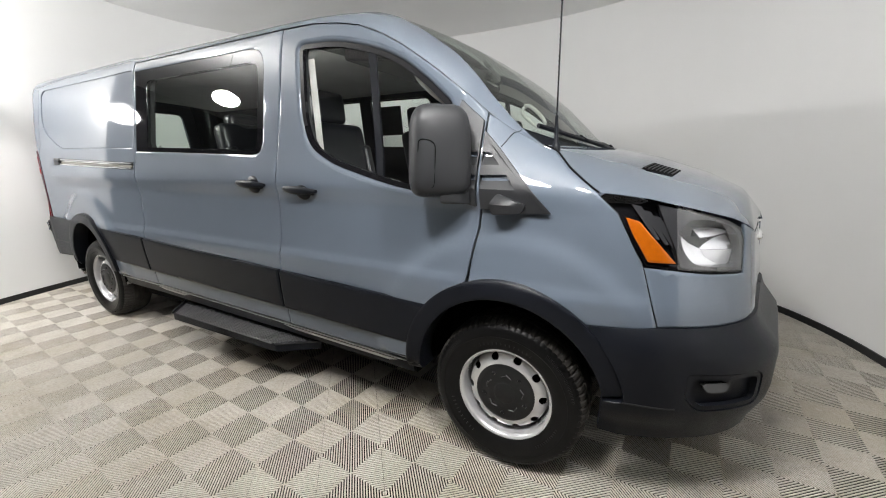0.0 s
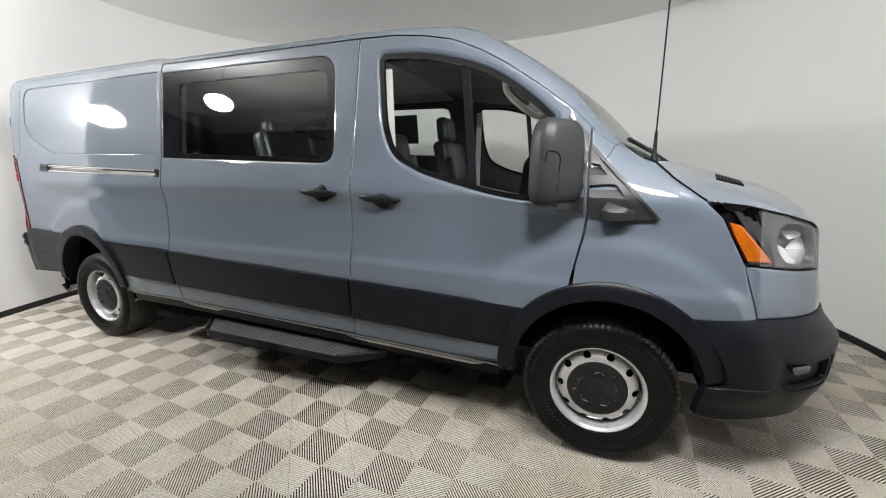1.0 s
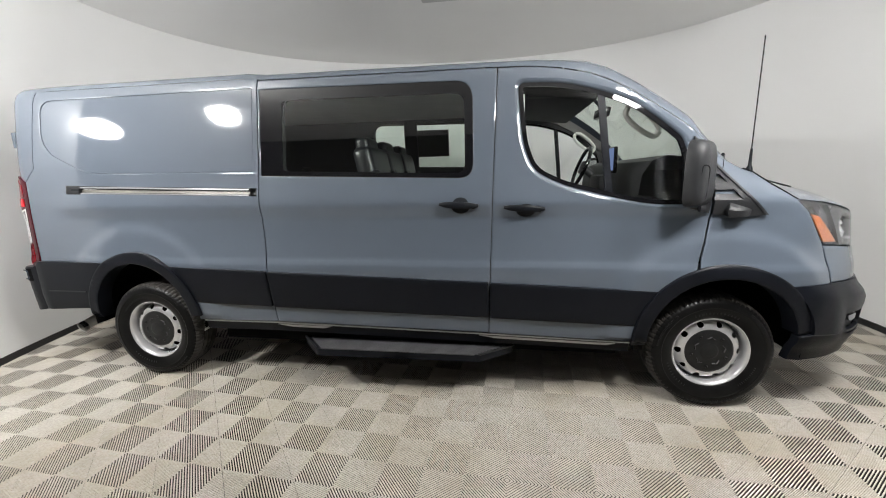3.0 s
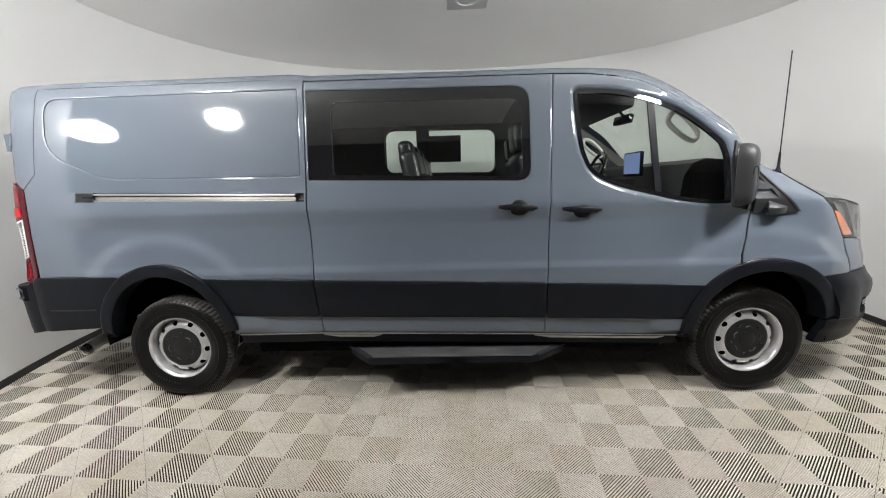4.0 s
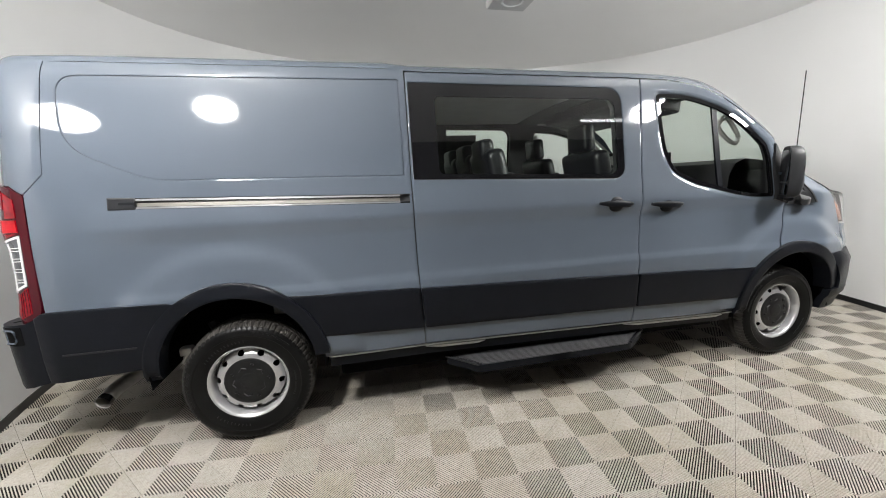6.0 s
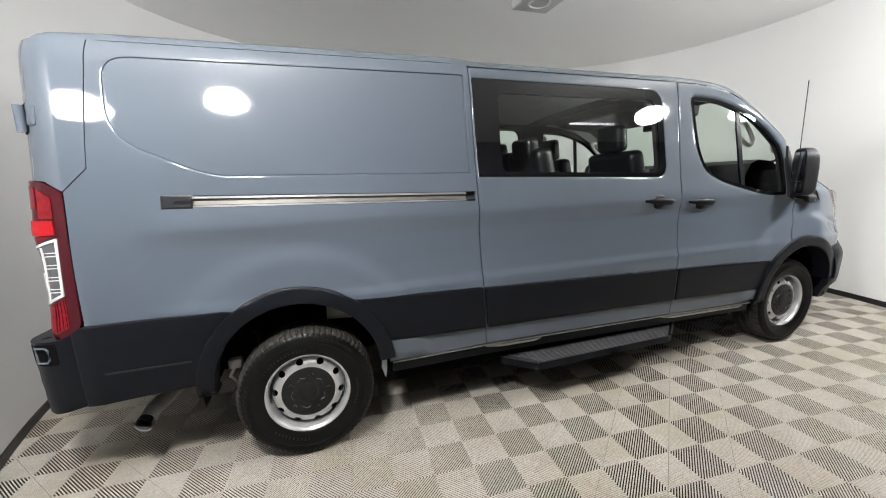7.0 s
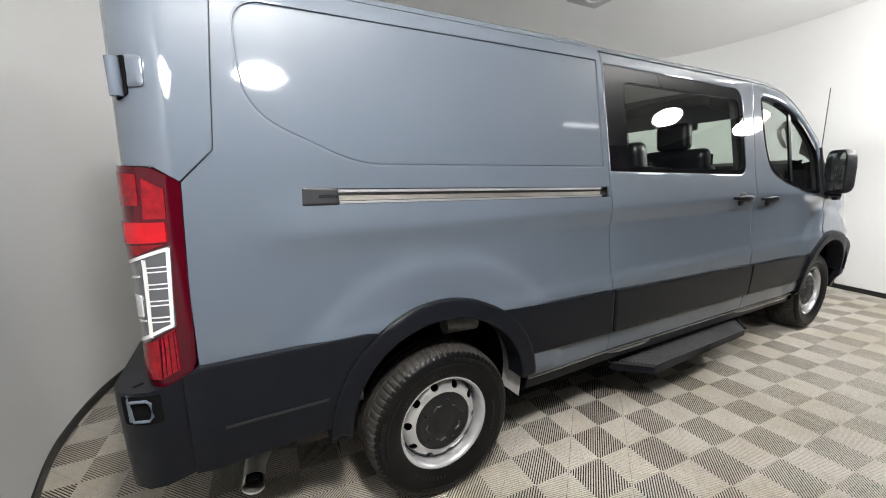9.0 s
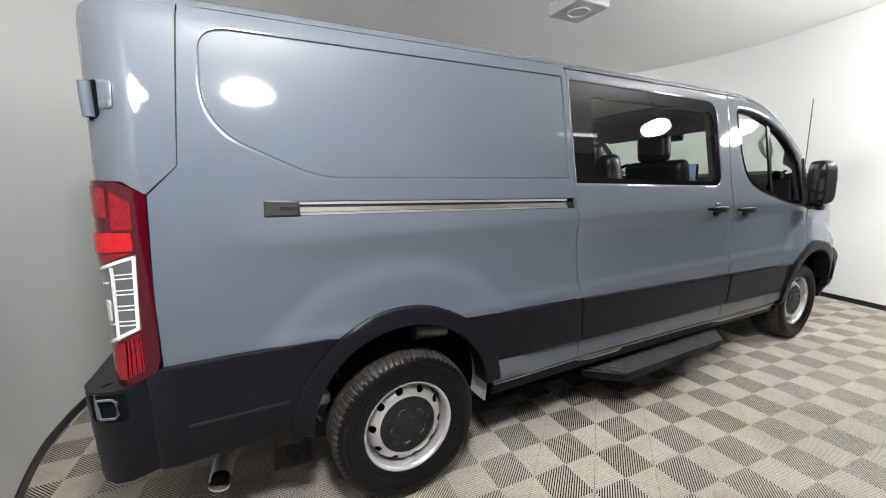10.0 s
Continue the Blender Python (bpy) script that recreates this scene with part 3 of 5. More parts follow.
def panels(put, tag):
    """One side of the bodywork; tag is True on the side with the sliding door."""
    rq = part("rear_quarter_panel", sheet(RQ, [EMBOSS, RAILHOLE] if tag else [EMBOSS], put(0), 0.03 if tag else 0.12, 0.012, lines=CREASE), PAINT, van)
    ring = resample(EMBOSS, 0.04)
    steps = [(inset(ring, w), dep) for w, dep in ((-0.006, -0.0004), (-0.003, -0.0001), (-0.0008, 0.0008), (0.0004, 0.0030), (0.0012, 0.0068), (0.0034, 0.0068), (0.0044, 0.0046), (0.0070, 0.0041), (0.0100, 0.0040))]
    part("pressed_edge", loft([[put(0)(*lp[i % len(ring)], dep) for lp, dep in steps] for i in range(len(ring) + 1)]), PAINT, rq)
    part("pressed_panel", sheet(inset(ring, 0.0095), [], put(0.0041), 0.05 if tag else 0.12), PAINT, rq)
    part("corner_post", sheet(POST, [], put(0), 0.025, 0.012), PAINT, van)
    part("front_fender", sheet(FENDER, [], put(0), 0.022 if tag else 0.06, 0.012, lines=CREASE, soft=0.004 if tag else 0), PAINT, van)
    name = "sliding_door" if tag else "side_panel"
    clear = SLIDER_CLEAR if tag else FAR_CLEAR
    sd = part(name, sheet(SLIDER, [SLIDER_GLASS], put(0), 0.035 if tag else 0.12, 0.014, lines=CREASE, soft=0.004 if tag else 0), PAINT, van)
    part("window_border", sheet(inset(SLIDER_GLASS, 0.003), [clear], put(0.003), 0.05, 0.006), GLOSS_BLACK, sd, "gloss black window border")
    pane = part("window_pane", sheet(clear, [], put(0.005), 0.06), PRIVACY, sd, "lightly tinted glass pane")
    pane.visible_shadow = False
    fd = part("front_door", sheet(FDOOR, [inset(FWIN, -0.017)], put(0), 0.03 if tag else 0.08, 0.014, lines=CREASE, soft=0.004 if tag else 0), PAINT, van)
    outer_loop, inner_loop = inset(FWIN, -0.0175), inset(FWIN, 0.0005)
    rim = []
    for i in range(len(FWIN) + 1):
        p, q = outer_loop[i % len(FWIN)], inner_loop[i % len(FWIN)]
        rim.append([put(0)(p[0] + (q[0] - p[0]) * k, p[1] + (q[1] - p[1]) * k, dep) for k, dep in ((0.0, 0.0), (0.12, 0.0003), (0.35, 0.002), (0.6, 0.005), (0.85, 0.010), (1.0, 0.016))])
    part("window_frame", loft(rim), PAINT, fd, "rounded painted window edge")
    part("window_seal", sheet(inset(FWIN, 0.001), [inset(FWIN, 0.024)], put(0.008), 0.03, 0.02), GLOSS_BLACK, fd, "black rubber window seal")
    pane = part("window_pane", sheet(inset(FWIN, 0.014), [], lambda s, z, d=0.0: put(0.048 - 0.022 * (s + 1.1) - 0.06 * (z - 1.55))(s, z, d), 0.05), SIDE_GLASS, fd, "clear glass pane")
    pane.visible_shadow = False
    part("window_bar", sheet([(-0.708, 1.876), (-0.668, 1.862), (-0.606, 1.282), (-0.646, 1.292)], [], lambda s, z, d=0.0: put(0.042 - 0.022 * (s + 1.1) - 0.06 * (z - 1.55))(s, z, d), 0.05, 0.012), PLASTIC, fd, "slim dark window divider")
    return rq, sd, fd


rq, sd, fd = panels(right, True)
panels(left, False)

# bodywork behind the seams, lined with dark trim
for put in (right, left):
    back = [(-4.717, 2.05), (-4.717, 0.62), (-4.2, 0.62)] + arc(RA, 0.53, 150, 0) + [(-3.23, 0.455)] + [(-0.53, 0.42)] + arc(FA, 0.53, 180, 45) + [(0.45, 0.82), (0.45, 1.05), (0.33, 1.23), (0.14, 1.37), (-0.03, 1.46), (-0.19, 1.60), (-0.494, 1.81), (-0.752, 1.94), (-1.053, 1.99), (-1.26, 2.0)]
    part("inner_lining", sheet(back, [inset(SLIDER_CLEAR if put is right else FAR_CLEAR, -0.008), inset(FWIN, 0.006)], put(0.030), 0.09, 0.03), TRIM, van, "dark interior lining")

# lower cladding
def clad(name, outline, parent, off=-0.024):
    return part(name, sheet(outline, [], flat(off), 0.04, 0.03, soft=0.007), PLASTIC, parent, "black grained plastic")


clad("cladding", rounded([(-3.53, 0.850), (-2.766, 0.826, 0.008), (-2.750, 0.582, 0.008), (-3.34, 0.597), (-3.39, 0.74)]), rq)
clad("cladding", rounded([(-2.755, 0.824, 0.008), (-1.311, 0.776, 0.008), (-1.308, 0.551, 0.008), (-2.736, 0.580, 0.008)]), sd)
clad("cladding", rounded([(-1.298, 0.775, 0.008), (-0.33, 0.742), (-0.405, 0.60), (-0.42, 0.523), (-1.300, 0.549, 0.008)]), fd)
for c, a0, a1, z in ((FA, 184, 11, 0.43), (RA, 184, 4, 0.47)):
    ring = arc(c, 0.477, a0, a1, 40) + arc(c, 0.398, a1, a0, 40)
    part("wheel_arch_trim", sheet(ring, [], right(-0.024), 0.03, 0.11, soft=0.006), PLASTIC, van, "black plastic wheel arch moulding")
    ring2 = arc(c, 0.47, a0, a1, 30) + arc(c, 0.40, a1, a0, 30)
    part("wheel_arch_trim", sheet(ring2, [], left(-0.01), 0.06, 0.03), PLASTIC, van)
rear_clad = [(-4.630, 0.860), (-4.09, 0.862)] + arc(RA, 0.470, 125, 177, 14) + [(-4.25, 0.508), (-4.671, 0.482), (-4.671, 0.836)]
part("rear_side_cladding", sheet(rear_clad, [], flat(-0.027), 0.03, 0.040, soft=0.005), PLASTIC, van, "black plastic rear corner cladding")
# ledge strip in paler grey: its edge highlight is put into the colour
part("cladding_strip", sheet([(-4.579, 0.6405), (-4.245, 0.6425), (-4.245, 0.634), (-4.579, 0.632)], [], flat(-0.0315), 0.03, 0.010), PLASTIC_G, van)


def bump_out(s, z, d=0.0):
    k = min(1, max(0, (-4.676 - s) / 0.22))
    top = min(1, max(0, (0.83 - z) / 0.02))
    p = side(s, z, d - 0.014 - 0.090 * k * k * (3 - 2 * k) * top)
    return p


def bump_out_left(s, z, d=0.0):
    p = bump_out(s, z, d)
    return Vector((p.x, WIDTH - p.y, p.z))


RBUMP = [(-4.678, 0.83), (-4.725, 0.812), (-4.978, 0.80), (-5.704, 0.80), (-5.704, 0.43), (-4.988, 0.44), (-4.807, 0.456), (-4.678, 0.484)]
part("rear_bumper", sheet(RBUMP, [], bump_out, 0.04, 0.12), PLASTIC, van, "black plastic rear bumper")
part("rear_bumper", sheet(RBUMP, [], bump_out_left, 0.08, 0.12), PLASTIC, van)
for put in (right, left):
    part("rear_door", sheet([(-5.015, 2.055), (-5.015, 0.80), (-5.698, 0.80), (-5.698, 2.055)], [rounded([(-5.171, 1.93, 0.06), (-5.171, 1.45, 0.06), (-5.639, 1.45, 0.06), (-5.639, 1.93, 0.06)])], put(0), 0.08, 0.03), PAINT, van)
    pane = part("rear_window", sheet(rounded([(-5.165, 1.935, 0.06), (-5.165, 1.445, 0.06), (-5.645, 1.445, 0.06), (-5.645, 1.935, 0.06)]), [], put(0.01), 0.1), PRIVACY, van, "tinted rear window glass")
    pane.visible_shadow = False

# roof, pillars and windscreen
SEAM = [(-6.0, 2.058), (-2.80, 2.058), (-2.77, 2.043), (-1.26, 2.0315), (-1.053, 2.0235), (-0.90, 2.003), (-0.752, 1.970), (-0.62, 1.915), (-0.494, 1.844), (-0.34, 1.740), (-0.19, 1.628), (-0.108, 1.551), (-0.027, 1.488), (0.10, 1.417), (0.22, 1.331)]


def edge(s, d):
    """The edge above the doors: d metres in from the seam, round the roof rail or the windscreen pillar."""
    k = min(1, max(0, (s + 1.15) / 0.55))
    k = k * k * (3 - 2 * k)
    ze = lerp(SEAM, s)
    roof = 0.045 * (1 - math.exp(-d / 0.024)) + 0.05 * d
    pillar = 0.075 * (1 - math.exp(-d / 0.05)) + 0.23 * d
    p = side(s, ze, d + 0.004 * min(1, max(0, (s + 0.20) / 0.08)))
    t = min(1, max(0, (s + 0.08) / 0.16))
    p.z += roof * (1 - k) + pillar * k * (1 - t * t * (3 - 2 * t) * 0.85)
    if s < -4.3:
        p.z -= 0.03 * min(1, (-4.3 - s) / 0.6) ** 2
    return p


def rail_width(s):
    u = min(1, max(0, (s + 0.34) / 0.32))
    return 0.134 - 0.102 * u * u * (3 - 2 * u)


def flip(p):
    return Vector((p.x, WIDTH - p.y, p.z))


ST = [-5.708 + 0.08 * i for i in range(9)] + [-4.99 + 0.025 * i for i in range(20)] + [-4.49 + 0.12 * i for i in range(5)] + [-3.86 + 0.14 * i for i in range(19)] + [-1.20 + 0.04 * i for i in range(33)] + [0.098]
DS = [0.0, 0.045, 0.105, 0.19, 0.31, 0.48, 0.70, 1.0]
for put in (lambda p: p, flip):
    part("roof_rail", loft([[put(edge(s, d * (rail_width(s) + 0.001))) for d in DS] for s in ST]), PAINT, van)


def across(s, bulge, drop, n=16):
    a = edge(s, rail_width(s))
    out = []
    for i in range(n + 1):
        v = i / n
        w = 1 - (2 * v - 1) ** 2
        out.append(Vector((a.x + bulge * w, a.y + (WIDTH - 2 * a.y) * v, a.z + drop * w)))
    return out


HEAD = -0.86
rows = []
for s in [-4.896 + 0.07 * i for i in range(8)] + [-4.3 + 0.3 * i for i in range(11)] + [-1.15, -1.0, HEAD]:
    k = min(1, max(0, (s + 1.8) / (HEAD + 1.8)))
    r = min(1, max(0, (-4.3 - s) / 0.6))
    rows.append(across(s, 0.03 * k * k, 0.028 * (1 - r * r)))
part("roof", loft(rows), PAINT, van)
BASE_S = 0.0


def screen_row(u, drop=0.0):
    return [p + Vector((0, 0, -drop)) for p in across(HEAD + 0.006 + (BASE_S - HEAD) * u, 0.03 + 0.26 * u ** 1.6, 0.028 - 0.145 * u * u)]


pane = part("windscreen", loft([screen_row(i / 16) for i in range(17)]), CLEAR, van, "clear green-tinted windscreen")
pane.visible_shadow = False
part("windscreen_band", loft([screen_row(0.0333 * i, 0.004) for i in range(4)]), GLOSS_BLACK, pane, "black border of the windscreen")

# bonnet
HOOD = [(0.105, 1.425), (0.153, 1.405), (0.217, 1.342), (0.338, 1.258), (0.42, 1.249), (0.517, 1.238), (0.69, 1.203), (0.863, 1.166), (1.0, 1.125), (1.10, 1.097), (1.3, 1.085), (1.5, 1.08), (1.68, 1.075)]
SPINE = [(0.0, 1.425, 0.33), (0.25, 1.378, 0.52), (0.5, 1.303, 0.74), (0.7, 1.230, 0.88), (0.85, 1.165, 0.935), (0.94, 1.115, 0.972), (1.0, 1.078, 0.984)]


def hood_at(u, v):
    k = u * (len(HOOD) - 1)
    i = min(int(k), len(HOOD) - 2)
    s = HOOD[i][0] + (HOOD[i + 1][0] - HOOD[i][0]) * (k - i)
    z = HOOD[i][1] + (HOOD[i + 1][1] - HOOD[i][1]) * (k - i)
    a = side(s, z, 0.004)
    c = Vector((lerp([(q[0], q[2]) for q in SPINE], u), MID, lerp([(q[0], q[1]) for q in SPINE], u)))
    f = 1 - (1 - v) ** 2.6
    return Vector((a.x + (c.x - a.x) * v, a.y + (c.y - a.y) * v, a.z + (c.z - a.z) * f))


def hood_skirt(u):
    """The bonnet's turned-down edge, under the wing."""
    p, q = hood_at(u, 0), hood_at(u, 0.06)
    k = min(1, max(0.04, (0.28 - u) / 0.04))
    return p + (p - q) * (0.02 * k / max(0.001, (p - q).length)) + Vector((0, 0.012 * k, -0.022 * k))


def shut(u):
    k = u * (len(HOOD) - 1)
    i = min(int(k), len(HOOD) - 2)
    return side(HOOD[i][0] + (HOOD[i + 1][0] - HOOD[i][0]) * (k - i), HOOD[i][1] + (HOOD[i + 1][1] - HOOD[i][1]) * (k - i), 0.0012)


for put in (lambda p: p, flip):
    part("bonnet_gap", tube([put(shut(0.255 * i / 16)) for i in range(17)], 0.0032, 6), DARK, van, "dark shut line beside the bonnet")
    rows = [[put(hood_skirt(i / 36))] + [put(hood_at(i / 36, j / 14)) for j in range(15)] for i in range(37)]
    hood = part("bonnet", loft(rows), PAINT, van)
    rows = []
    for i in range(9):
        rows.append([put(hood_at(0.30 + 0.12 * i / 8, 0.36 + 0.22 * j / 8) + Vector((0, 0, 0.002))) for j in range(9)])
    part("bonnet_vent", loft(rows), DARK, hood, "black plastic bonnet vent")
    for j in range(8):
        bar = [put(hood_at(0.30 + 0.12 * (j + 0.5) / 8, 0.385 + 0.17 * i / 6) + Vector((0, 0, 0.003))) for i in range(7)]
        part("vent_slat", tube(bar, 0.0028, 6), PLASTIC, hood)
back_edge = [hood_at(0, j / 8) + Vector((0, 0, -0.010)) for j in range(9)]
back_edge += [flip(p) for p in back_edge[-2::-1]]
fore_edge = screen_row(0.985, 0.006)
cowl = [[p, p.lerp(q, 0.35) + Vector((0, 0, -0.022)), p.lerp(q, 0.75) + Vector((0, 0, -0.020)), q] for p, q in zip(fore_edge, back_edge)]
part("cowl", loft(cowl), PLASTIC, van, "black plastic cowl under the windscreen")


def on_screen(u, v, lift):
    row = screen_row(u)
    k = min(int(v * 16), 15)
    return row[k].lerp(row[k + 1], v * 16 - k) + Vector((0.01, 0, lift))


def wiper(v0, v1, vp):
    pivot = on_screen(1.0, vp, 0.005) + Vector((0.05, 0, -0.01))
    w = part("wiper", tube([pivot, pivot + Vector((-0.03, 0, 0.03)), on_screen(0.975, (v0 + vp) / 2, 0.022), on_screen(0.955, (v0 + v1) / 2, 0.024)], [0.012, 0.010, 0.007, 0.006], 8), PLASTIC, van, "black wiper arm")
    part("blade", tube([on_screen(0.975 - 0.02 * k / 8, v0 + (v1 - v0) * k / 8, 0.016) for k in range(9)], 0.010, 6), PLASTIC, w)
    part("pivot", moved(lathe([(0.0, 0.02), (0.018, 0.02), (0.022, 0.0), (0.022, -0.03)], 16), pose(*pivot, 90)), PLASTIC, w)


wiper(0.05, 0.40, 0.42)
wiper(0.46, 0.80, 0.84)

# nose
FASCIA = [(0.5095, 1.000), (0.5615, 0.798), (0.862, 0.796), (1.10, 0.796), (1.69, 0.796), (1.69, 1.066), (1.30, 1.078), (1.10, 1.088), (1.0, 1.118), (0.925, 1.143), (0.937, 1.085), (0.923, 0.966), (0.727, 0.980), (0.603, 0.994)]
LAMP = [(0.336, 1.254), (0.43, 1.242), (0.524, 1.230), (0.687, 1.195), (0.824, 1.163), (0.905, 1.130), (0.929, 1.085), (0.915, 0.974), (0.735, 0.987), (0.603, 1.000), (0.512, 1.010), (0.468, 1.087), (0.413, 1.190)]


def nose_bump(s, z, d=0.0):
    k = min(1, max(0, (s - 0.33) / 0.12))
    f = min(1, max(0, (s - 0.60) / 0.55))
    a, c = min(1, max(0, (0.80 - z) / (0.07 + 0.10 * f))), min(1, max(0, (z - 0.33) / 0.16))
    e = a * a * (3 - 2 * a) * (0.45 + 0.55 * c * c * (3 - 2 * c))
    return side(s, z, d - 0.008 - (0.034 + 0.056 * f * f * (3 - 2 * f)) * k * e)


def mirror_of(f):
    return lambda s, z, d=0.0: flip(f(s, z, d))


NOSE = [(0.34, 0.784), (0.56, 0.796), (0.862, 0.796), (1.10, 0.798), (1.69, 0.80), (1.69, 0.33), (1.05, 0.335), (0.687, 0.340), (0.46, 0.330), (0.392, 0.335), (0.402, 0.496), (0.466, 0.508)] + arc(FA, 0.470, 13, 47, 10)
FOG = rounded([(0.655, 0.640, 0.03), (0.95, 0.622, 0.05), (0.95, 0.480, 0.05), (0.70, 0.480, 0.04), (0.655, 0.545, 0.02)], 5)
for rt in (True, False):
    put = right if rt else left
    wrap = (lambda f: f) if rt else mirror_of
    part("front_fascia", sheet(FASCIA, [], put(0), 0.04, 0.012, soft=0.004), PAINT, van)
    fb = part("front_bumper", sheet(NOSE, [FOG], wrap(nose_bump), 0.04, 0.05), PLASTIC, van, "black plastic front bumper")
    part("fog_recess", sheet(inset(FOG, -0.004), [], wrap(lambda s, z, d=0.0: nose_bump(s, z, d + 0.028)), 0.04), PLASTIC, fb)
    part("fog_surround", sheet(inset(FOG, 0.004), [inset(FOG, 0.022)], wrap(lambda s, z, d=0.0: nose_bump(s, z, d + 0.004)), 0.04, 0.02), PLASTIC, fb)
    part("fog_lamp", sheet(rounded([(0.715, 0.592, 0.02), (0.815, 0.590, 0.02), (0.815, 0.553, 0.02), (0.74, 0.551, 0.02)]), [], wrap(lambda s, z, d=0.0: nose_bump(s, z, d + 0.012)), 0.03, 0.02), SMOKE, fb, "small smoked fog lamp", angle=10)
    part("bumper_seam", sheet([(0.466, 0.512), (0.63, 0.503), (0.63, 0.497), (0.466, 0.506)], [], wrap(lambda s, z, d=0.0: nose_bump(s, z, d - 0.003)), 0.05, 0.004), PLASTIC_G, fb)
    hl = part("headlamp", sheet(LAMP, [], lambda s, z, d=0.0, p=put: p(0.050 - d)(s, z), 0.04, 0.047), GLOSS_BLACK, van, "clear headlamp with amber corner marker")
    bowl = rounded([(0.630, 1.115, 0.04), (0.655, 1.166, 0.03), (0.745, 1.168, 0.06), (0.860, 1.138, 0.05), (0.907, 1.075, 0.04), (0.895, 0.998, 0.03), (0.78, 1.002, 0.05), (0.685, 1.012, 0.03), (0.645, 1.055, 0.03)], 6)
    part("bezel", sheet([(0.552, 1.219), (0.687, 1.189), (0.824, 1.157), (0.900, 1.126), (0.923, 1.084), (0.910, 0.980), (0.735, 0.993), (0.638, 1.002), (0.610, 1.085)], [bowl], lambda s, z, d=0.0, p=put: p(0.005 + d + 0.10 * max(0, 0.66 - s))(s, z), 0.03, 0.03), LAMP_GREY, hl, "grey lamp bezel")

    def facet(outline, s0, z0, d0, ds, dz, p=put, h=hl):
        part("reflector", sheet(outline, [], lambda s, z, d=0.0: p(d0 + ds * (s - s0) + dz * (z - z0) + 0.8 * (s - s0) ** 2)(s, z), 0.02), SILVER, h, "bright lamp reflector facet")
    part("lamp_bowl", sheet(inset(bowl, -0.008), [], lambda s, z, d=0.0, p=put: p(0.058 + 0.10 * (s - 0.77) + 0.25 * (z - 1.08))(s, z), 0.03), SILVER, hl)
    facet([(0.626, 1.115), (0.652, 1.172), (0.692, 1.173), (0.732, 1.09), (0.692, 1.008), (0.640, 1.050)], 0.68, 1.09, 0.050, 0.35, 0.50)
    facet([(0.692, 1.173), (0.750, 1.175), (0.870, 1.142), (0.900, 1.110), (0.726, 1.102)], 0.80, 1.13, 0.050, 0.05, 0.75)
    facet([(0.726, 1.102), (0.900, 1.110), (0.915, 1.050), (0.745, 1.058), (0.732, 1.085)], 0.80, 1.08, 0.048, -0.12, 0.35)
    facet([(0.745, 1.058), (0.915, 1.050), (0.900, 0.995), (0.79, 0.996)], 0.82, 1.02, 0.040, -0.1, -0.25)
    facet([(0.692, 1.008), (0.732, 1.085), (0.745, 1.058), (0.79, 0.996)], 0.74, 1.03, 0.052, 0.2, 0.15)
    part("marker", sheet(rounded([(0.442, 1.172, 0.004), (0.490, 1.160, 0.008), (0.622, 1.016, 0.006), (0.524, 1.019, 0.004), (0.468, 1.115)]), [], lambda s, z, d=0.0, p=put: p(0.010 + d)(s, z), 0.02, 0.02, soft=0.004), AMBER, hl, "amber side marker")
    for k in range(4):
        s0, z0 = 0.462 + 0.034 * k, 1.216 - 0.018 * k
        part("lamp_fin", sheet([(s0, z0), (s0 + 0.035, z0 - 0.006), (s0 + 0.105, z0 - 0.120), (s0 + 0.090, z0 - 0.118)], [], lambda s, z, d=0.0, p=put: p(0.026 + d)(s, z), 0.04, 0.012), LAMP_GREY, hl)
    lens = part("lens", sheet(LAMP, [], put(0.002), 0.03), LENS, hl, "clear glossy lens")
    lens.visible_shadow = False

badge = lathe([(0.0, -0.022), (0.06, -0.020), (0.075, -0.012), (0.08, 0.0)], 32)
part("badge", moved(badge, pose(0.966, MID, 1.0, 0, 0, 90) @ Matrix.Diagonal((1, 1, 0.42, 1))), CHROME, van, "plain bright oval badge")

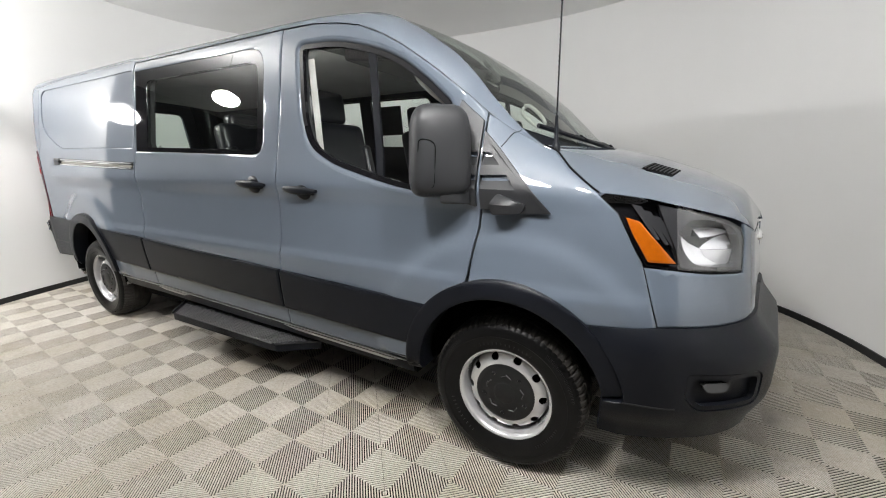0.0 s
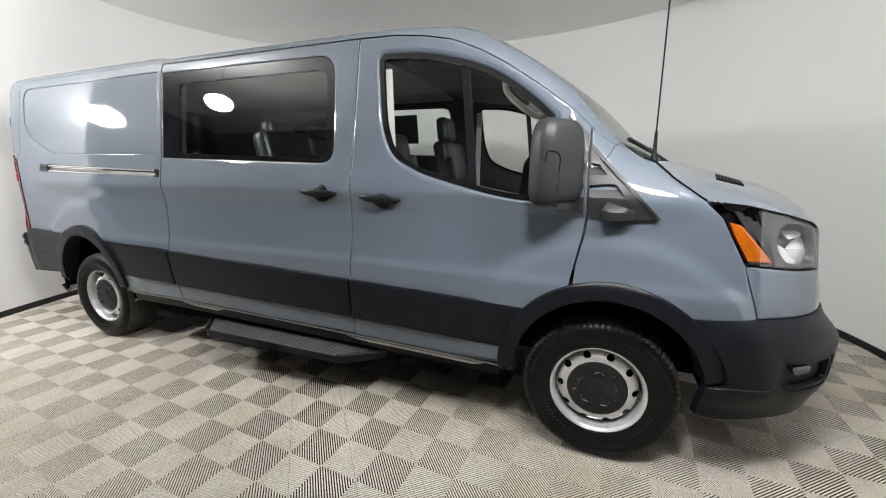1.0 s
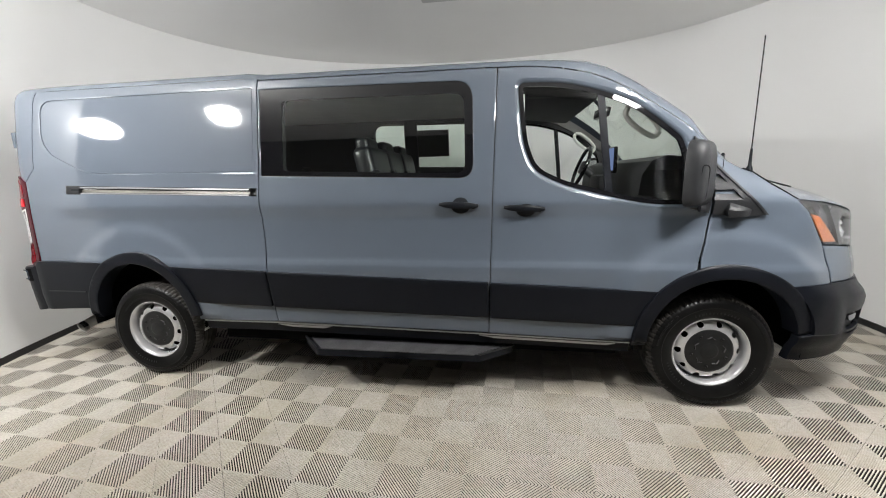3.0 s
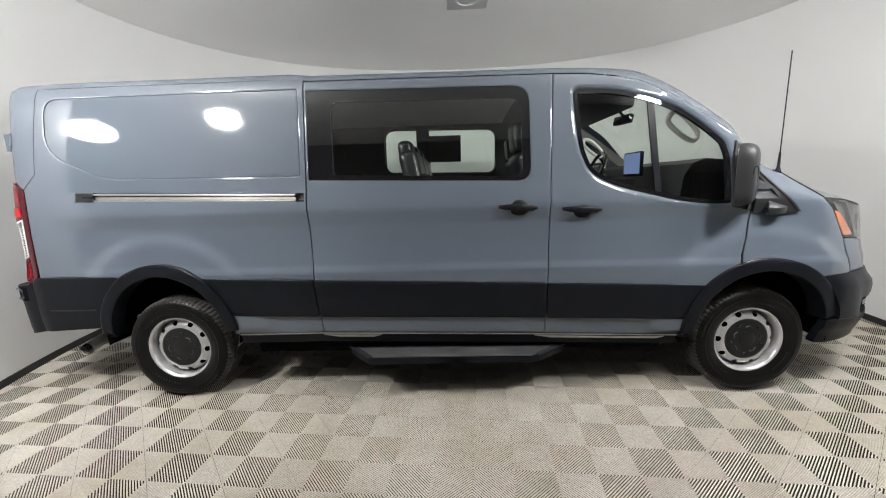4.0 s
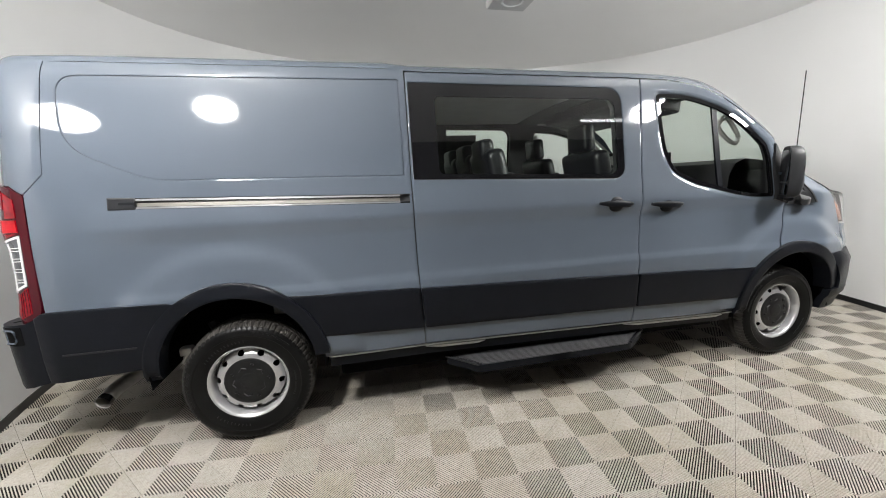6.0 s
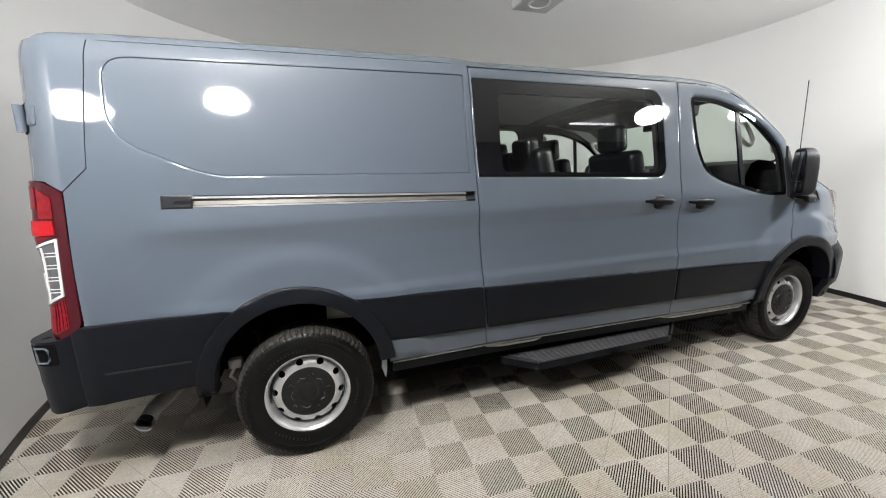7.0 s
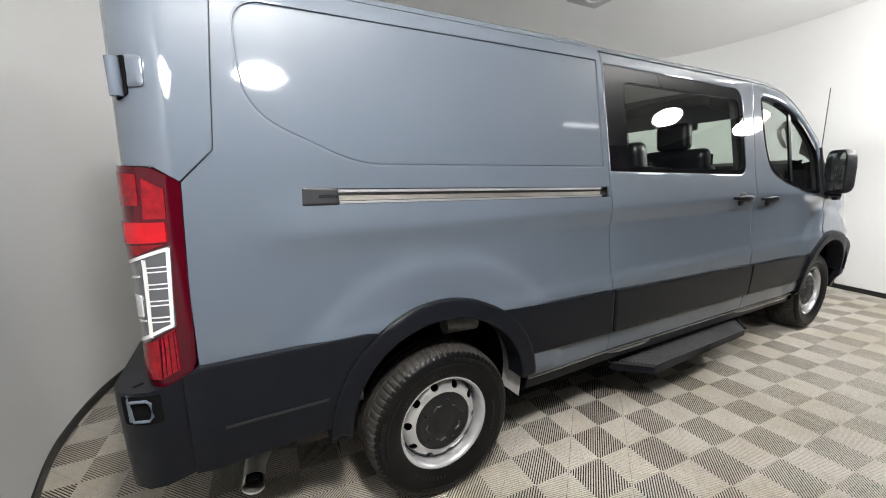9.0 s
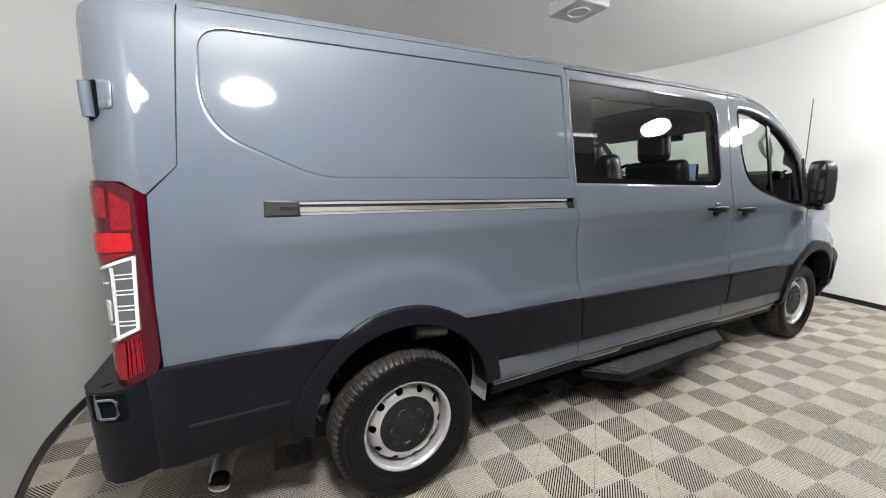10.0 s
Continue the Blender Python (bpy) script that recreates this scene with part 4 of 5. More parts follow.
# mirror mounts and mirrors
for rt in (True, False):
    put = right if rt else left
    wrap = (lambda p: p) if rt else flip
    dents = ([(-0.102, 1.400), (-0.072, 1.396), (-0.034, 1.350), (-0.102, 1.350)], [(-0.102, 1.312), (0.000, 1.314), (0.040, 1.258), (-0.102, 1.260)])
    sail = part("mirror_sail", sheet(rounded([(-0.1065, 1.478, 0.004), (0.172, 1.176, 0.012), (0.02, 1.168), (-0.100, 1.182, 0.004)]), list(dents), put(-0.016), 0.02, 0.02), PLASTIC_G, van, "dark grey plastic triangle at the mirror foot")
    part("sail_edge", sheet([(-0.104, 1.480), (0.176, 1.176), (0.158, 1.178), (-0.102, 1.458)], [], put(-0.021), 0.02, 0.008), PLASTIC_G, sail)
    for dent in dents:
        part("sail_pocket", sheet(dent, [], lambda s, z, d=0.0, p=put, zb=dent[2][1]: p(-0.016 + 0.50 * (z - zb))(s, z), 0.015), PLASTIC_G, sail, "sloping pocket pressed into the sail")
    part("sail_foot", sheet(rounded([(-0.050, 1.203, 0.01), (-0.026, 1.245, 0.01), (0.084, 1.206, 0.01), (0.072, 1.174, 0.01), (-0.036, 1.166, 0.01)]), [], lambda s, z, d=0.0, p=put: p(-0.012 - 0.055 * max(0, 1 - ((s - 0.0) / 0.10) ** 2) * min(1, max(0.2, (1.25 - z) / 0.04)) + d)(s, z), 0.012, 0.03), PLASTIC_G, sail)
    dents = ([(-0.200, 1.402), (-0.122, 1.400), (-0.122, 1.350), (-0.200, 1.352)], [(-0.200, 1.312), (-0.122, 1.312), (-0.122, 1.260), (-0.200, 1.262)])
    plate = part("sail_plate", sheet([(-0.1165, 1.480), (-0.117, 1.520), (-0.205, 1.60), (-0.222, 1.50), (-0.222, 1.215), (-0.120, 1.188)], list(dents), put(-0.016), 0.02, 0.02), PLASTIC_G, van, "dark grey plastic plate carrying the mirror")
    for dent in dents:
        part("sail_pocket", sheet(dent, [], lambda s, z, d=0.0, p=put, zb=dent[2][1]: p(-0.016 + 0.50 * (z - zb))(s, z), 0.015), PLASTIC_G, plate)
    # housing: a rounded shell swept back, the glass set in its rear face
    place = pose(-0.226, -0.083, 1.40, 0, 0, -41)
    rows = []
    for u, w in ((-0.030, 0.90), (-0.036, 0.955), (-0.034, 0.99), (-0.024, 1.0), (0.0, 0.995), (0.018, 0.97), (0.032, 0.92), (0.042, 0.84), (0.049, 0.70), (0.053, 0.45), (0.054, 0.15)):
        row = []
        for k in range(36):
            a = 2 * math.pi * k / 36
            c, sn = math.cos(a), math.sin(a)
            e = 0.42
            row.append(wrap(place @ Vector((u, 0.118 * w * math.copysign(abs(c) ** e, c) * (1 - 0.10 * sn), 0.172 * w * math.copysign(abs(sn) ** e, sn)))))
        rows.append(row)
    mh = part("wing_mirror", loft(rows, closed=True, cap=True), PLASTIC_G, van, "large dark grey plastic wing mirror")
    for z0, z1 in ((-0.062, 0.145), (-0.148, -0.072)):
        pts = rounded([(-0.098, z0, 0.02), (0.098, z0, 0.02), (0.098, z1, 0.03), (-0.098, z1, 0.03)])
        part("mirror_glass", sheet(pts, [], lambda y, z, d=0.0: wrap(place @ Vector((-0.0375 + d, y, z))), 0.08, 0.004), MIRROR, mh, "mirror glass", smooth=False)
    seam = rounded([(-0.100, -0.130, 0.03), (-0.045, -0.134, 0.02), (-0.040, 0.035, 0.03), (-0.100, 0.045, 0.02)], 6)
    line = []
    for y, z in seam + seam[:1]:
        w = ((abs(y) / (0.118 * (1 - 0.10 * z / 0.172))) ** (1 / 0.42) + (abs(z) / 0.172) ** (1 / 0.42)) ** 0.42
        u = lerp([(0.0, 0.054), (0.15, 0.054), (0.45, 0.053), (0.70, 0.049), (0.84, 0.042), (0.92, 0.032), (0.97, 0.018), (0.995, 0.0), (1.0, -0.024)], w)
        line.append(wrap(place @ Vector((u + 0.0012, y * 1.015, z))))
    part("panel_seam", tube(line, 0.0022, 6, cap=False), DARK, mh, "dark seam of the mirror's lower cover")
    for z0, z1 in ((1.200, 1.262), (1.312, 1.352)):
        zm, hh = (z0 + z1) / 2, (z1 - z0) / 2
        rows = []
        for x, y, grow in ((-0.205, -0.070, 0.85), (-0.175, -0.045, 0.95), (-0.150, -0.012, 1.0), (-0.134, 0.030, 1.05)):
            row = []
            for k in range(20):
                a = 2 * math.pi * k / 20
                c, sn = math.cos(a), math.sin(a)
                row.append(wrap(Vector((x + 0.012 * math.copysign(abs(c) ** 0.5, c), y + 0.040 * math.copysign(abs(c) ** 0.5, c), zm + hh * grow * math.copysign(abs(sn) ** 0.5, sn)))))
            rows.append(row)
        arm = loft(rows, closed=True, cap=True)
        part("mirror_arm", arm, PLASTIC_G, mh)

for put in (lambda p: p, flip):
    seam = [side(-0.044, 1.418, -0.0006), side(-0.030, 1.440, -0.0006), side(-0.020, 1.462, -0.0006), side(-0.012, 1.474, -0.0006), edge(0.0, 0.004) + Vector((0, -0.001, 0.001)), edge(0.006, 0.020) + Vector((0, -0.001, 0.001))]
    part("wing_seam", tube([put(p) for p in seam], 0.0016, 6), DARK, van, "thin seam between the wing and the windscreen pillar")

# aerial
an = part("aerial", tube([(0.145, 0.170, 1.39), (0.145, 0.170, 1.425), (0.1445, 0.169, 1.44), (0.142, 0.165, 1.53)], [0.020, 0.015, 0.0085, 0.006], 12), PLASTIC, van, "thin black spiral aerial")
part("aerial_rod", tube([(0.142, 0.165, 1.53), (0.137, 0.157, 2.111)], 0.0028, 8), PLASTIC, an)
coil = [(0.142 - 0.005 * k / 220 + 0.0034 * math.cos(k * 0.9), 0.165 - 0.008 * k / 220 + 0.0034 * math.sin(k * 0.9), 1.53 + 0.575 * k / 220) for k in range(221)]
part("aerial_coil", tube(coil, 0.0014, 4), PLASTIC, an)

# sliding door rail
rail = part("door_rail", sheet([(-4.280, 1.340), (-4.276, 1.418), (-2.776, 1.376), (-2.776, 1.305)], [], right(0.030), 0.06), DARK, rq, "recessed sliding door rail with bright lips")


def strip(name, a0, a1, mat, off, depth, x0=-4.150, x1=-2.845, label=""):
    """A long strip in the rail; a0 and a1 are shares of its height from the foot up."""
    lo = lambda x, k: lerp([(-4.268, 1.350), (-2.790, 1.315)], x) + k * lerp([(-4.268, 0.057), (-2.790, 0.0515)], x)
    part(name, sheet([(x0, lo(x0, a0)), (x1, lo(x1, a0)), (x1, lo(x1, a1)), (x0, lo(x0, a1))], [], right(off), 0.05, depth), mat, rail, label)


strip("rail_lip", 0.74, 0.92, LIP_METAL, 0.0005, 0.02, label="bright metal lip")
strip("rail_track", 0.24, 0.54, TRACK, 0.012, 0.012, label="dull metal track")
strip("rail_track", 0.58, 0.66, CHROME, 0.010, 0.015)
strip("rail_lip", 0.05, 0.20, LIP_METAL, 0.001, 0.02, label="bright metal lip")
cap = part("rail_end", sheet(rounded([(-4.271, 1.409, 0.004), (-4.150, 1.405), (-4.153, 1.346), (-4.274, 1.349, 0.004)]), [], right(-0.004), 0.02, 0.03, soft=0.004), CAP_GREY, rail, "dark grey end cap")
part("end_groove", sheet([(-4.22, 1.384), (-4.152, 1.383), (-4.153, 1.370), (-4.222, 1.372)], [], right(-0.007), 0.02, 0.004), PLASTIC, rail)

# handles
def handle(x, z, parent):
    cup = bmesh.new()
    bmesh.ops.create_uvsphere(cup, u_segments=24, v_segments=12, radius=1)
    p = side(x, z)
    bmesh.ops.transform(cup, matrix=Matrix.Translation((x + 0.01, p.y + 0.010, z)) @ Matrix.Diagonal((0.062, 0.018, 0.050, 1)), verts=cup.verts)
    h = part("door_handle", cup, PLASTIC, parent, "black plastic door handle")
    rows = []
    for i in range(21):
        u = i / 20
        e = math.sin(math.pi * (0.06 + 0.88 * u)) ** 0.5
        xx = x - 0.117 + 0.234 * u
        o = -0.040 * (0.25 + 0.75 * math.sin(math.pi * u) ** 0.7)
        rows.append([Vector((xx, p.y + o + 0.010 * math.cos(a), z + 0.008 - 0.010 * u + 0.021 * e * math.sin(a))) for a in [2 * math.pi * k / 14 for k in range(14)]])
    part("grip", loft(rows, closed=True, cap=True), PLASTIC, h)
    k = moved(lathe([(0.0, -0.006), (0.010, -0.006), (0.012, 0.0), (0.012, 0.01)], 16), pose(x + 0.088, p.y - 0.014, z - 0.012))
    part("key_barrel", k, PLASTIC, h)


handle(-1.486, 1.244, sd)
handle(-1.105, 1.222, fd)

# tail lamps
TAIL = rounded([(-4.609, 1.437, 0.01), (-4.676, 1.480, 0.03), (-4.916, 1.497), (-5.001, 1.497), (-5.001, 0.800), (-4.709, 0.812), (-4.649, 0.838, 0.02), (-4.633, 0.880, 0.02), (-4.619, 1.273)])


def tail_bulge(s, z, d=0.0):
    return side(s, z, d - 0.012 * min(1, max(0, (-4.592 - s) / 0.06)))


for rt in (True, False):
    wrap = (lambda f: f) if rt else mirror_of
    tl = part("tail_lamp", sheet(TAIL, [], wrap(tail_bulge), 0.03, 0.03), RED_DARK, van, "tall red tail lamp with a clear middle")

    def lens_piece(name, outline, mat, out, label="", st=0.03, parent=tl, w=wrap):
        return part(name, sheet(outline, [], w(lambda s, z, d=0.0: tail_bulge(s, z, d - out)), st, out + 0.002), mat, parent, label)
    lens_piece("brake_lens", [(-4.711, 1.452), (-4.649, 1.418), (-4.652, 1.332), (-4.723, 1.332)], RED, 0.003, "red brake lens")
    lens_piece("side_lens", [(-4.732, 1.462), (-4.973, 1.485), (-4.973, 1.375), (-4.736, 1.372)], RED, 0.0025)
    lens_piece("reflex_lens", [(-4.657, 1.322), (-4.659, 1.264), (-4.738, 1.262), (-4.973, 1.262), (-4.973, 1.326)], RED_BRIGHT, 0.005, "bright red reflector")
    lens_piece("side_lens", [(-4.667, 1.257), (-4.973, 1.255), (-4.973, 1.180), (-4.905, 1.190)], RED, 0.002)
    lamp_well = lens_piece("clear_lens", rounded([(-4.653, 1.253, 0.004), (-4.905, 1.188), (-4.988, 1.175), (-4.988, 0.905), (-4.905, 0.912), (-4.670, 1.000, 0.008), (-4.667, 1.09)]), SMOKE, 0.0015, "clear reversing lens with pale frame and ribs")

    def frame_bar(p, q, w, out=0.005, mat=WHITE_LENS):
        (a0, b0), (a1, b1) = p, q
        n = math.hypot(a1 - a0, b1 - b0)
        u, v = -(b1 - b0) / n * w / 2, (a1 - a0) / n * w / 2
        lens_piece("lens_rib", [(a0 + u, b0 + v), (a1 + u, b1 + v), (a1 - u, b1 - v), (a0 - u, b0 - v)], mat, out, "", 0.03, lamp_well)
    frame_bar((-4.660, 1.246), (-4.680, 1.004), 0.010)
    frame_bar((-4.659, 1.243), (-4.973, 1.170), 0.010)
    frame_bar((-4.678, 1.006), (-4.973, 0.905), 0.011)
    frame_bar((-4.748, 1.212), (-4.770, 0.968), 0.013)
    for k in range(4):
        z = 1.190 - 0.052 * k
        for dz in (0.0, -0.014):
            frame_bar((-4.670 - 0.003 * k, z + dz), (-4.757 - 0.005 * k, z + dz - 0.004), 0.004, 0.004)
    for k in range(3):
        frame_bar((-4.784, 1.16 - 0.07 * k), (-4.958, 1.135 - 0.07 * k), 0.006, 0.004)
    lens_piece("bulb_cover", rounded([(-4.791, 1.10, 0.01), (-4.864, 1.095, 0.01), (-4.864, 1.02, 0.01), (-4.795, 1.03, 0.01)]), WHITE_LENS, 0.004, "", 0.03, lamp_well)
    lens_piece("lower_lens", [(-4.676, 0.992), (-4.727, 0.968), (-4.740, 0.838), (-4.678, 0.860)], RED, 0.003)
    lens_piece("lower_lens", [(-4.734, 0.964), (-4.978, 0.895), (-4.978, 0.822), (-4.748, 0.836)], RED, 0.003)
    for k in range(4):
        lens_piece("lower_rib", [(-4.681 - 0.018 * k, 0.985 - 0.007 * k), (-4.684 - 0.018 * k, 0.984 - 0.007 * k), (-4.686 - 0.019 * k, 0.858 - 0.005 * k), (-4.684 - 0.019 * k, 0.859 - 0.005 * k)], RED_DARK, 0.0045)

# rear door hinges: a rolled knuckle with a slot, its pocket and a raised plate on the post
def hinge(x, y, z, h, turn):
    place = pose(x, y, z, 0, 0, turn)
    hg = part("rear_hinge", moved(tube([(0, 0, -h), (0, 0, h)], 0.017, 14), place), PAINT, van, "painted steel rear door hinge")
    part("hinge_plate", moved(box(0.002, 0.046, 0.004, 0.016, -h, -h + 0.022, bevel=0.004), place), PAINT, hg)
    part("hinge_plate", moved(box(0.002, 0.046, 0.004, 0.016, h - 0.016, h, bevel=0.004), place), PAINT, hg)
    # solid dark blocks stand in for the shade in the slot and pocket
    part("hinge_slot", moved(box(0.012, 0.045, 0.012, 0.018, -h + 0.02, h - 0.014), place), DARK, hg, "dark bar standing in for the shade in the slot")
    part("hinge_pocket", moved(box(0.016, 0.050, 0.016, 0.030, -h - 0.018, h + 0.008, bevel=0.006), place), DARK, hg, "dark block standing in for the shade in the hinge pocket")
    part("hinge_pin", moved(tube([(0.030, 0.004, -h * 0.5), (0.030, 0.004, h * 0.6)], 0.006, 10), place), PLASTIC_G, hg)


hinge(-4.738, 0.150, 1.738, 0.053, 35)
hinge(-4.816, 0.108, 0.757, 0.044, 40)
pad = [(-4.664, 1.790), (-4.722, 1.800), (-4.725, 1.708), (-4.668, 1.706)]
# raised dark sheets paint the shade of the pockets behind both hinges
part("hinge_recess", sheet(rounded([(-4.728, 1.800, 0.01), (-4.790, 1.800, 0.01), (-4.790, 1.676, 0.01), (-4.728, 1.690, 0.01)]), [], right(-0.004), 0.02, 0.004), DARK, van, "raised dark sheet standing in for the shade behind the hinge")
part("hinge_recess", sheet(rounded([(-4.742, 0.799, 0.01), (-4.835, 0.799, 0.01), (-4.835, 0.702, 0.01), (-4.742, 0.702, 0.01)]), [], lambda s, z, d=0.0: bump_out(s, z, d - 0.003), 0.02, 0.004), DARK, van)
part("hinge_loop", tube([bump_out(q, z, -0.012) for q, z in ((-4.80, 0.786), (-4.765, 0.786), (-4.757, 0.775), (-4.757, 0.730), (-4.765, 0.718), (-4.80, 0.718))], 0.0048, 8), PAINT, van, "painted hinge loop")
part("hinge_pad", sheet(rounded([(q[0], q[1], 0.012) for q in pad]), [], right(-0.010), 0.02, 0.012, soft=0.010), PAINT, van, "raised hinge pad pressed into the post")

# sills and side step
SILL = [(-3.30, 0.462), (-2.74, 0.466), (-1.30, 0.436), (-0.466, 0.413)]
top = [(x, z - 0.004) for x, z in SILL]
bot = [(x, z - 0.011) for x, z in SILL][::-1]
part("sill_strip", sheet(top + bot, [], right(-0.004), 0.06, 0.012), ALLOY, van, "thin bright metal sill strip")
part("sill", sheet([(x, z - 0.014) for x, z in SILL] + [(x, z - 0.075) for x, z in SILL][::-1], [], right(0.012), 0.08, 0.10, back=True), PLASTIC, van, "black sill under the doors")
part("sill", sheet([(x, z) for x, z in SILL] + [(x, z - 0.075) for x, z in SILL][::-1], [], left(0.012), 0.2, 0.10, back=True), PLASTIC, van)
for a, b in ((-2.74, -2.36), (-1.37, -0.55)):
    za, zb = lerp(SILL, a) - 0.018, lerp(SILL, b) - 0.018
    part("step_bracket", sheet([(a, za), (b, zb), (b - 0.05, zb - 0.013), (a + 0.10, za - 0.016)], [], right(-0.006), 0.06, 0.02), ALLOY, van, "bright metal step bracket")
ZS = 0.318
outer = [(-2.60, 0.125), (-2.430, -0.055), (-1.365, -0.040), (-1.150, 0.125)]


def board(x, y, d=0.0):
    return Vector((x, y, ZS - d))


st = part("side_step", sheet(rounded([(x, y, 0.02) for x, y in outer]), [], board, 0.08, 0.045, back=True), PLASTIC, van, "black ribbed side step")
for k in range(11):
    y = -0.042 + 0.0155 * k
    u = (y + 0.045) / 0.17
    x0, x1 = -2.42 - 0.155 * max(0, u), -1.385 + 0.21 * max(0, u)
    rb = bmesh.new()
    add_box(rb, x0 + 0.015, x1 - 0.015, y - 0.0042, y + 0.0042, ZS - 0.001, ZS + 0.007)
    part("tread_rib", rb, RIB, st, smooth=False)
for (xa, ya), (xb, yb) in ((outer[0], outer[1]), (outer[3], outer[2])):
    part("edge_bar", tube([(xa, ya, ZS + 0.004), (xb, yb, ZS + 0.004)], 0.008, 8), PLASTIC_G, st)

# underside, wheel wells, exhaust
# underbody and wells are near-black, so their colour carries the shade
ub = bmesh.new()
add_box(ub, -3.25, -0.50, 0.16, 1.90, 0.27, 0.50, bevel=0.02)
# unseen low block on the far side, added to cut light under the van
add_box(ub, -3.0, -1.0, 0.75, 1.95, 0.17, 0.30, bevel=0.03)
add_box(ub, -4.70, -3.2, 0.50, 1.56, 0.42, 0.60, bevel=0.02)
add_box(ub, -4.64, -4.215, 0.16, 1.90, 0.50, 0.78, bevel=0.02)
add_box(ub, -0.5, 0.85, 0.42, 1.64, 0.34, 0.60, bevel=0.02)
part("underbody", ub, DARK, van, "underbody, near-black to stand in for the shade beneath it")
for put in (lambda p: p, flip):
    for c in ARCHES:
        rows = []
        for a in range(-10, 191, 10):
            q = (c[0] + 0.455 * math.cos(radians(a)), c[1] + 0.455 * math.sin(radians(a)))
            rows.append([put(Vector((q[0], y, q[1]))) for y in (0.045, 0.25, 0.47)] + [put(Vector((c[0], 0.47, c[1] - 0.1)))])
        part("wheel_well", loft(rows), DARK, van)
for put in (lambda p: p, flip):
    guard = [[put(Vector((RA[0] + 0.440 * math.cos(radians(a)), y, RA[1] + 0.440 * math.sin(radians(a))))) for y in (0.06, 0.12, 0.20)] for a in range(-14, 27, 4)]
    part("splash_guard", loft(guard), EXHAUST, van, "pale grey metal edge inside the wheel arch")
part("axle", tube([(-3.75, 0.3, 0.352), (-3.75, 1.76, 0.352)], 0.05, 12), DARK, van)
part("spring_bracket", box(-4.135, -4.070, 0.20, 0.26, 0.495, 0.545, bevel=0.012), EXHAUST, van, "grey metal bracket behind the rear wheel")
part("spring_shackle", tube([(-4.10, 0.24, 0.52), (-4.14, 0.25, 0.44), (-4.11, 0.26, 0.40)], 0.012, 10), EXHAUST, van)
part("damper", tube([(-4.02, 0.42, 0.62), (-3.86, 0.36, 0.30)], 0.03, 12), PLASTIC_G, van)
part("muffler", tube([(-3.62, 0.30, 0.71), (-3.44, 0.30, 0.70)], 0.045, 14), EXHAUST, van)
ex = part("exhaust_pipe", tube([(-3.9, 0.72, 0.42), (-4.25, 0.66, 0.40), (-4.42, 0.48, 0.37), (-4.512, 0.26, 0.325), (-4.527, 0.165, 0.298)], 0.040, 20, cap=False), EXHAUST, van, "steel exhaust tailpipe")
part("pipe_tip", tube([(-4.5225, 0.196, 0.3075), (-4.5245, 0.180, 0.3028), (-4.5275, 0.163, 0.2975)], [0.0402, 0.0425, 0.0425], 28, cap=False), CHROME, ex, "bright rolled pipe tip")
part("pipe_bore", tube([(-4.42, 0.48, 0.37), (-4.512, 0.26, 0.325), (-4.526, 0.170, 0.2995)], 0.0365, 20, cap=False), TRACK, ex)


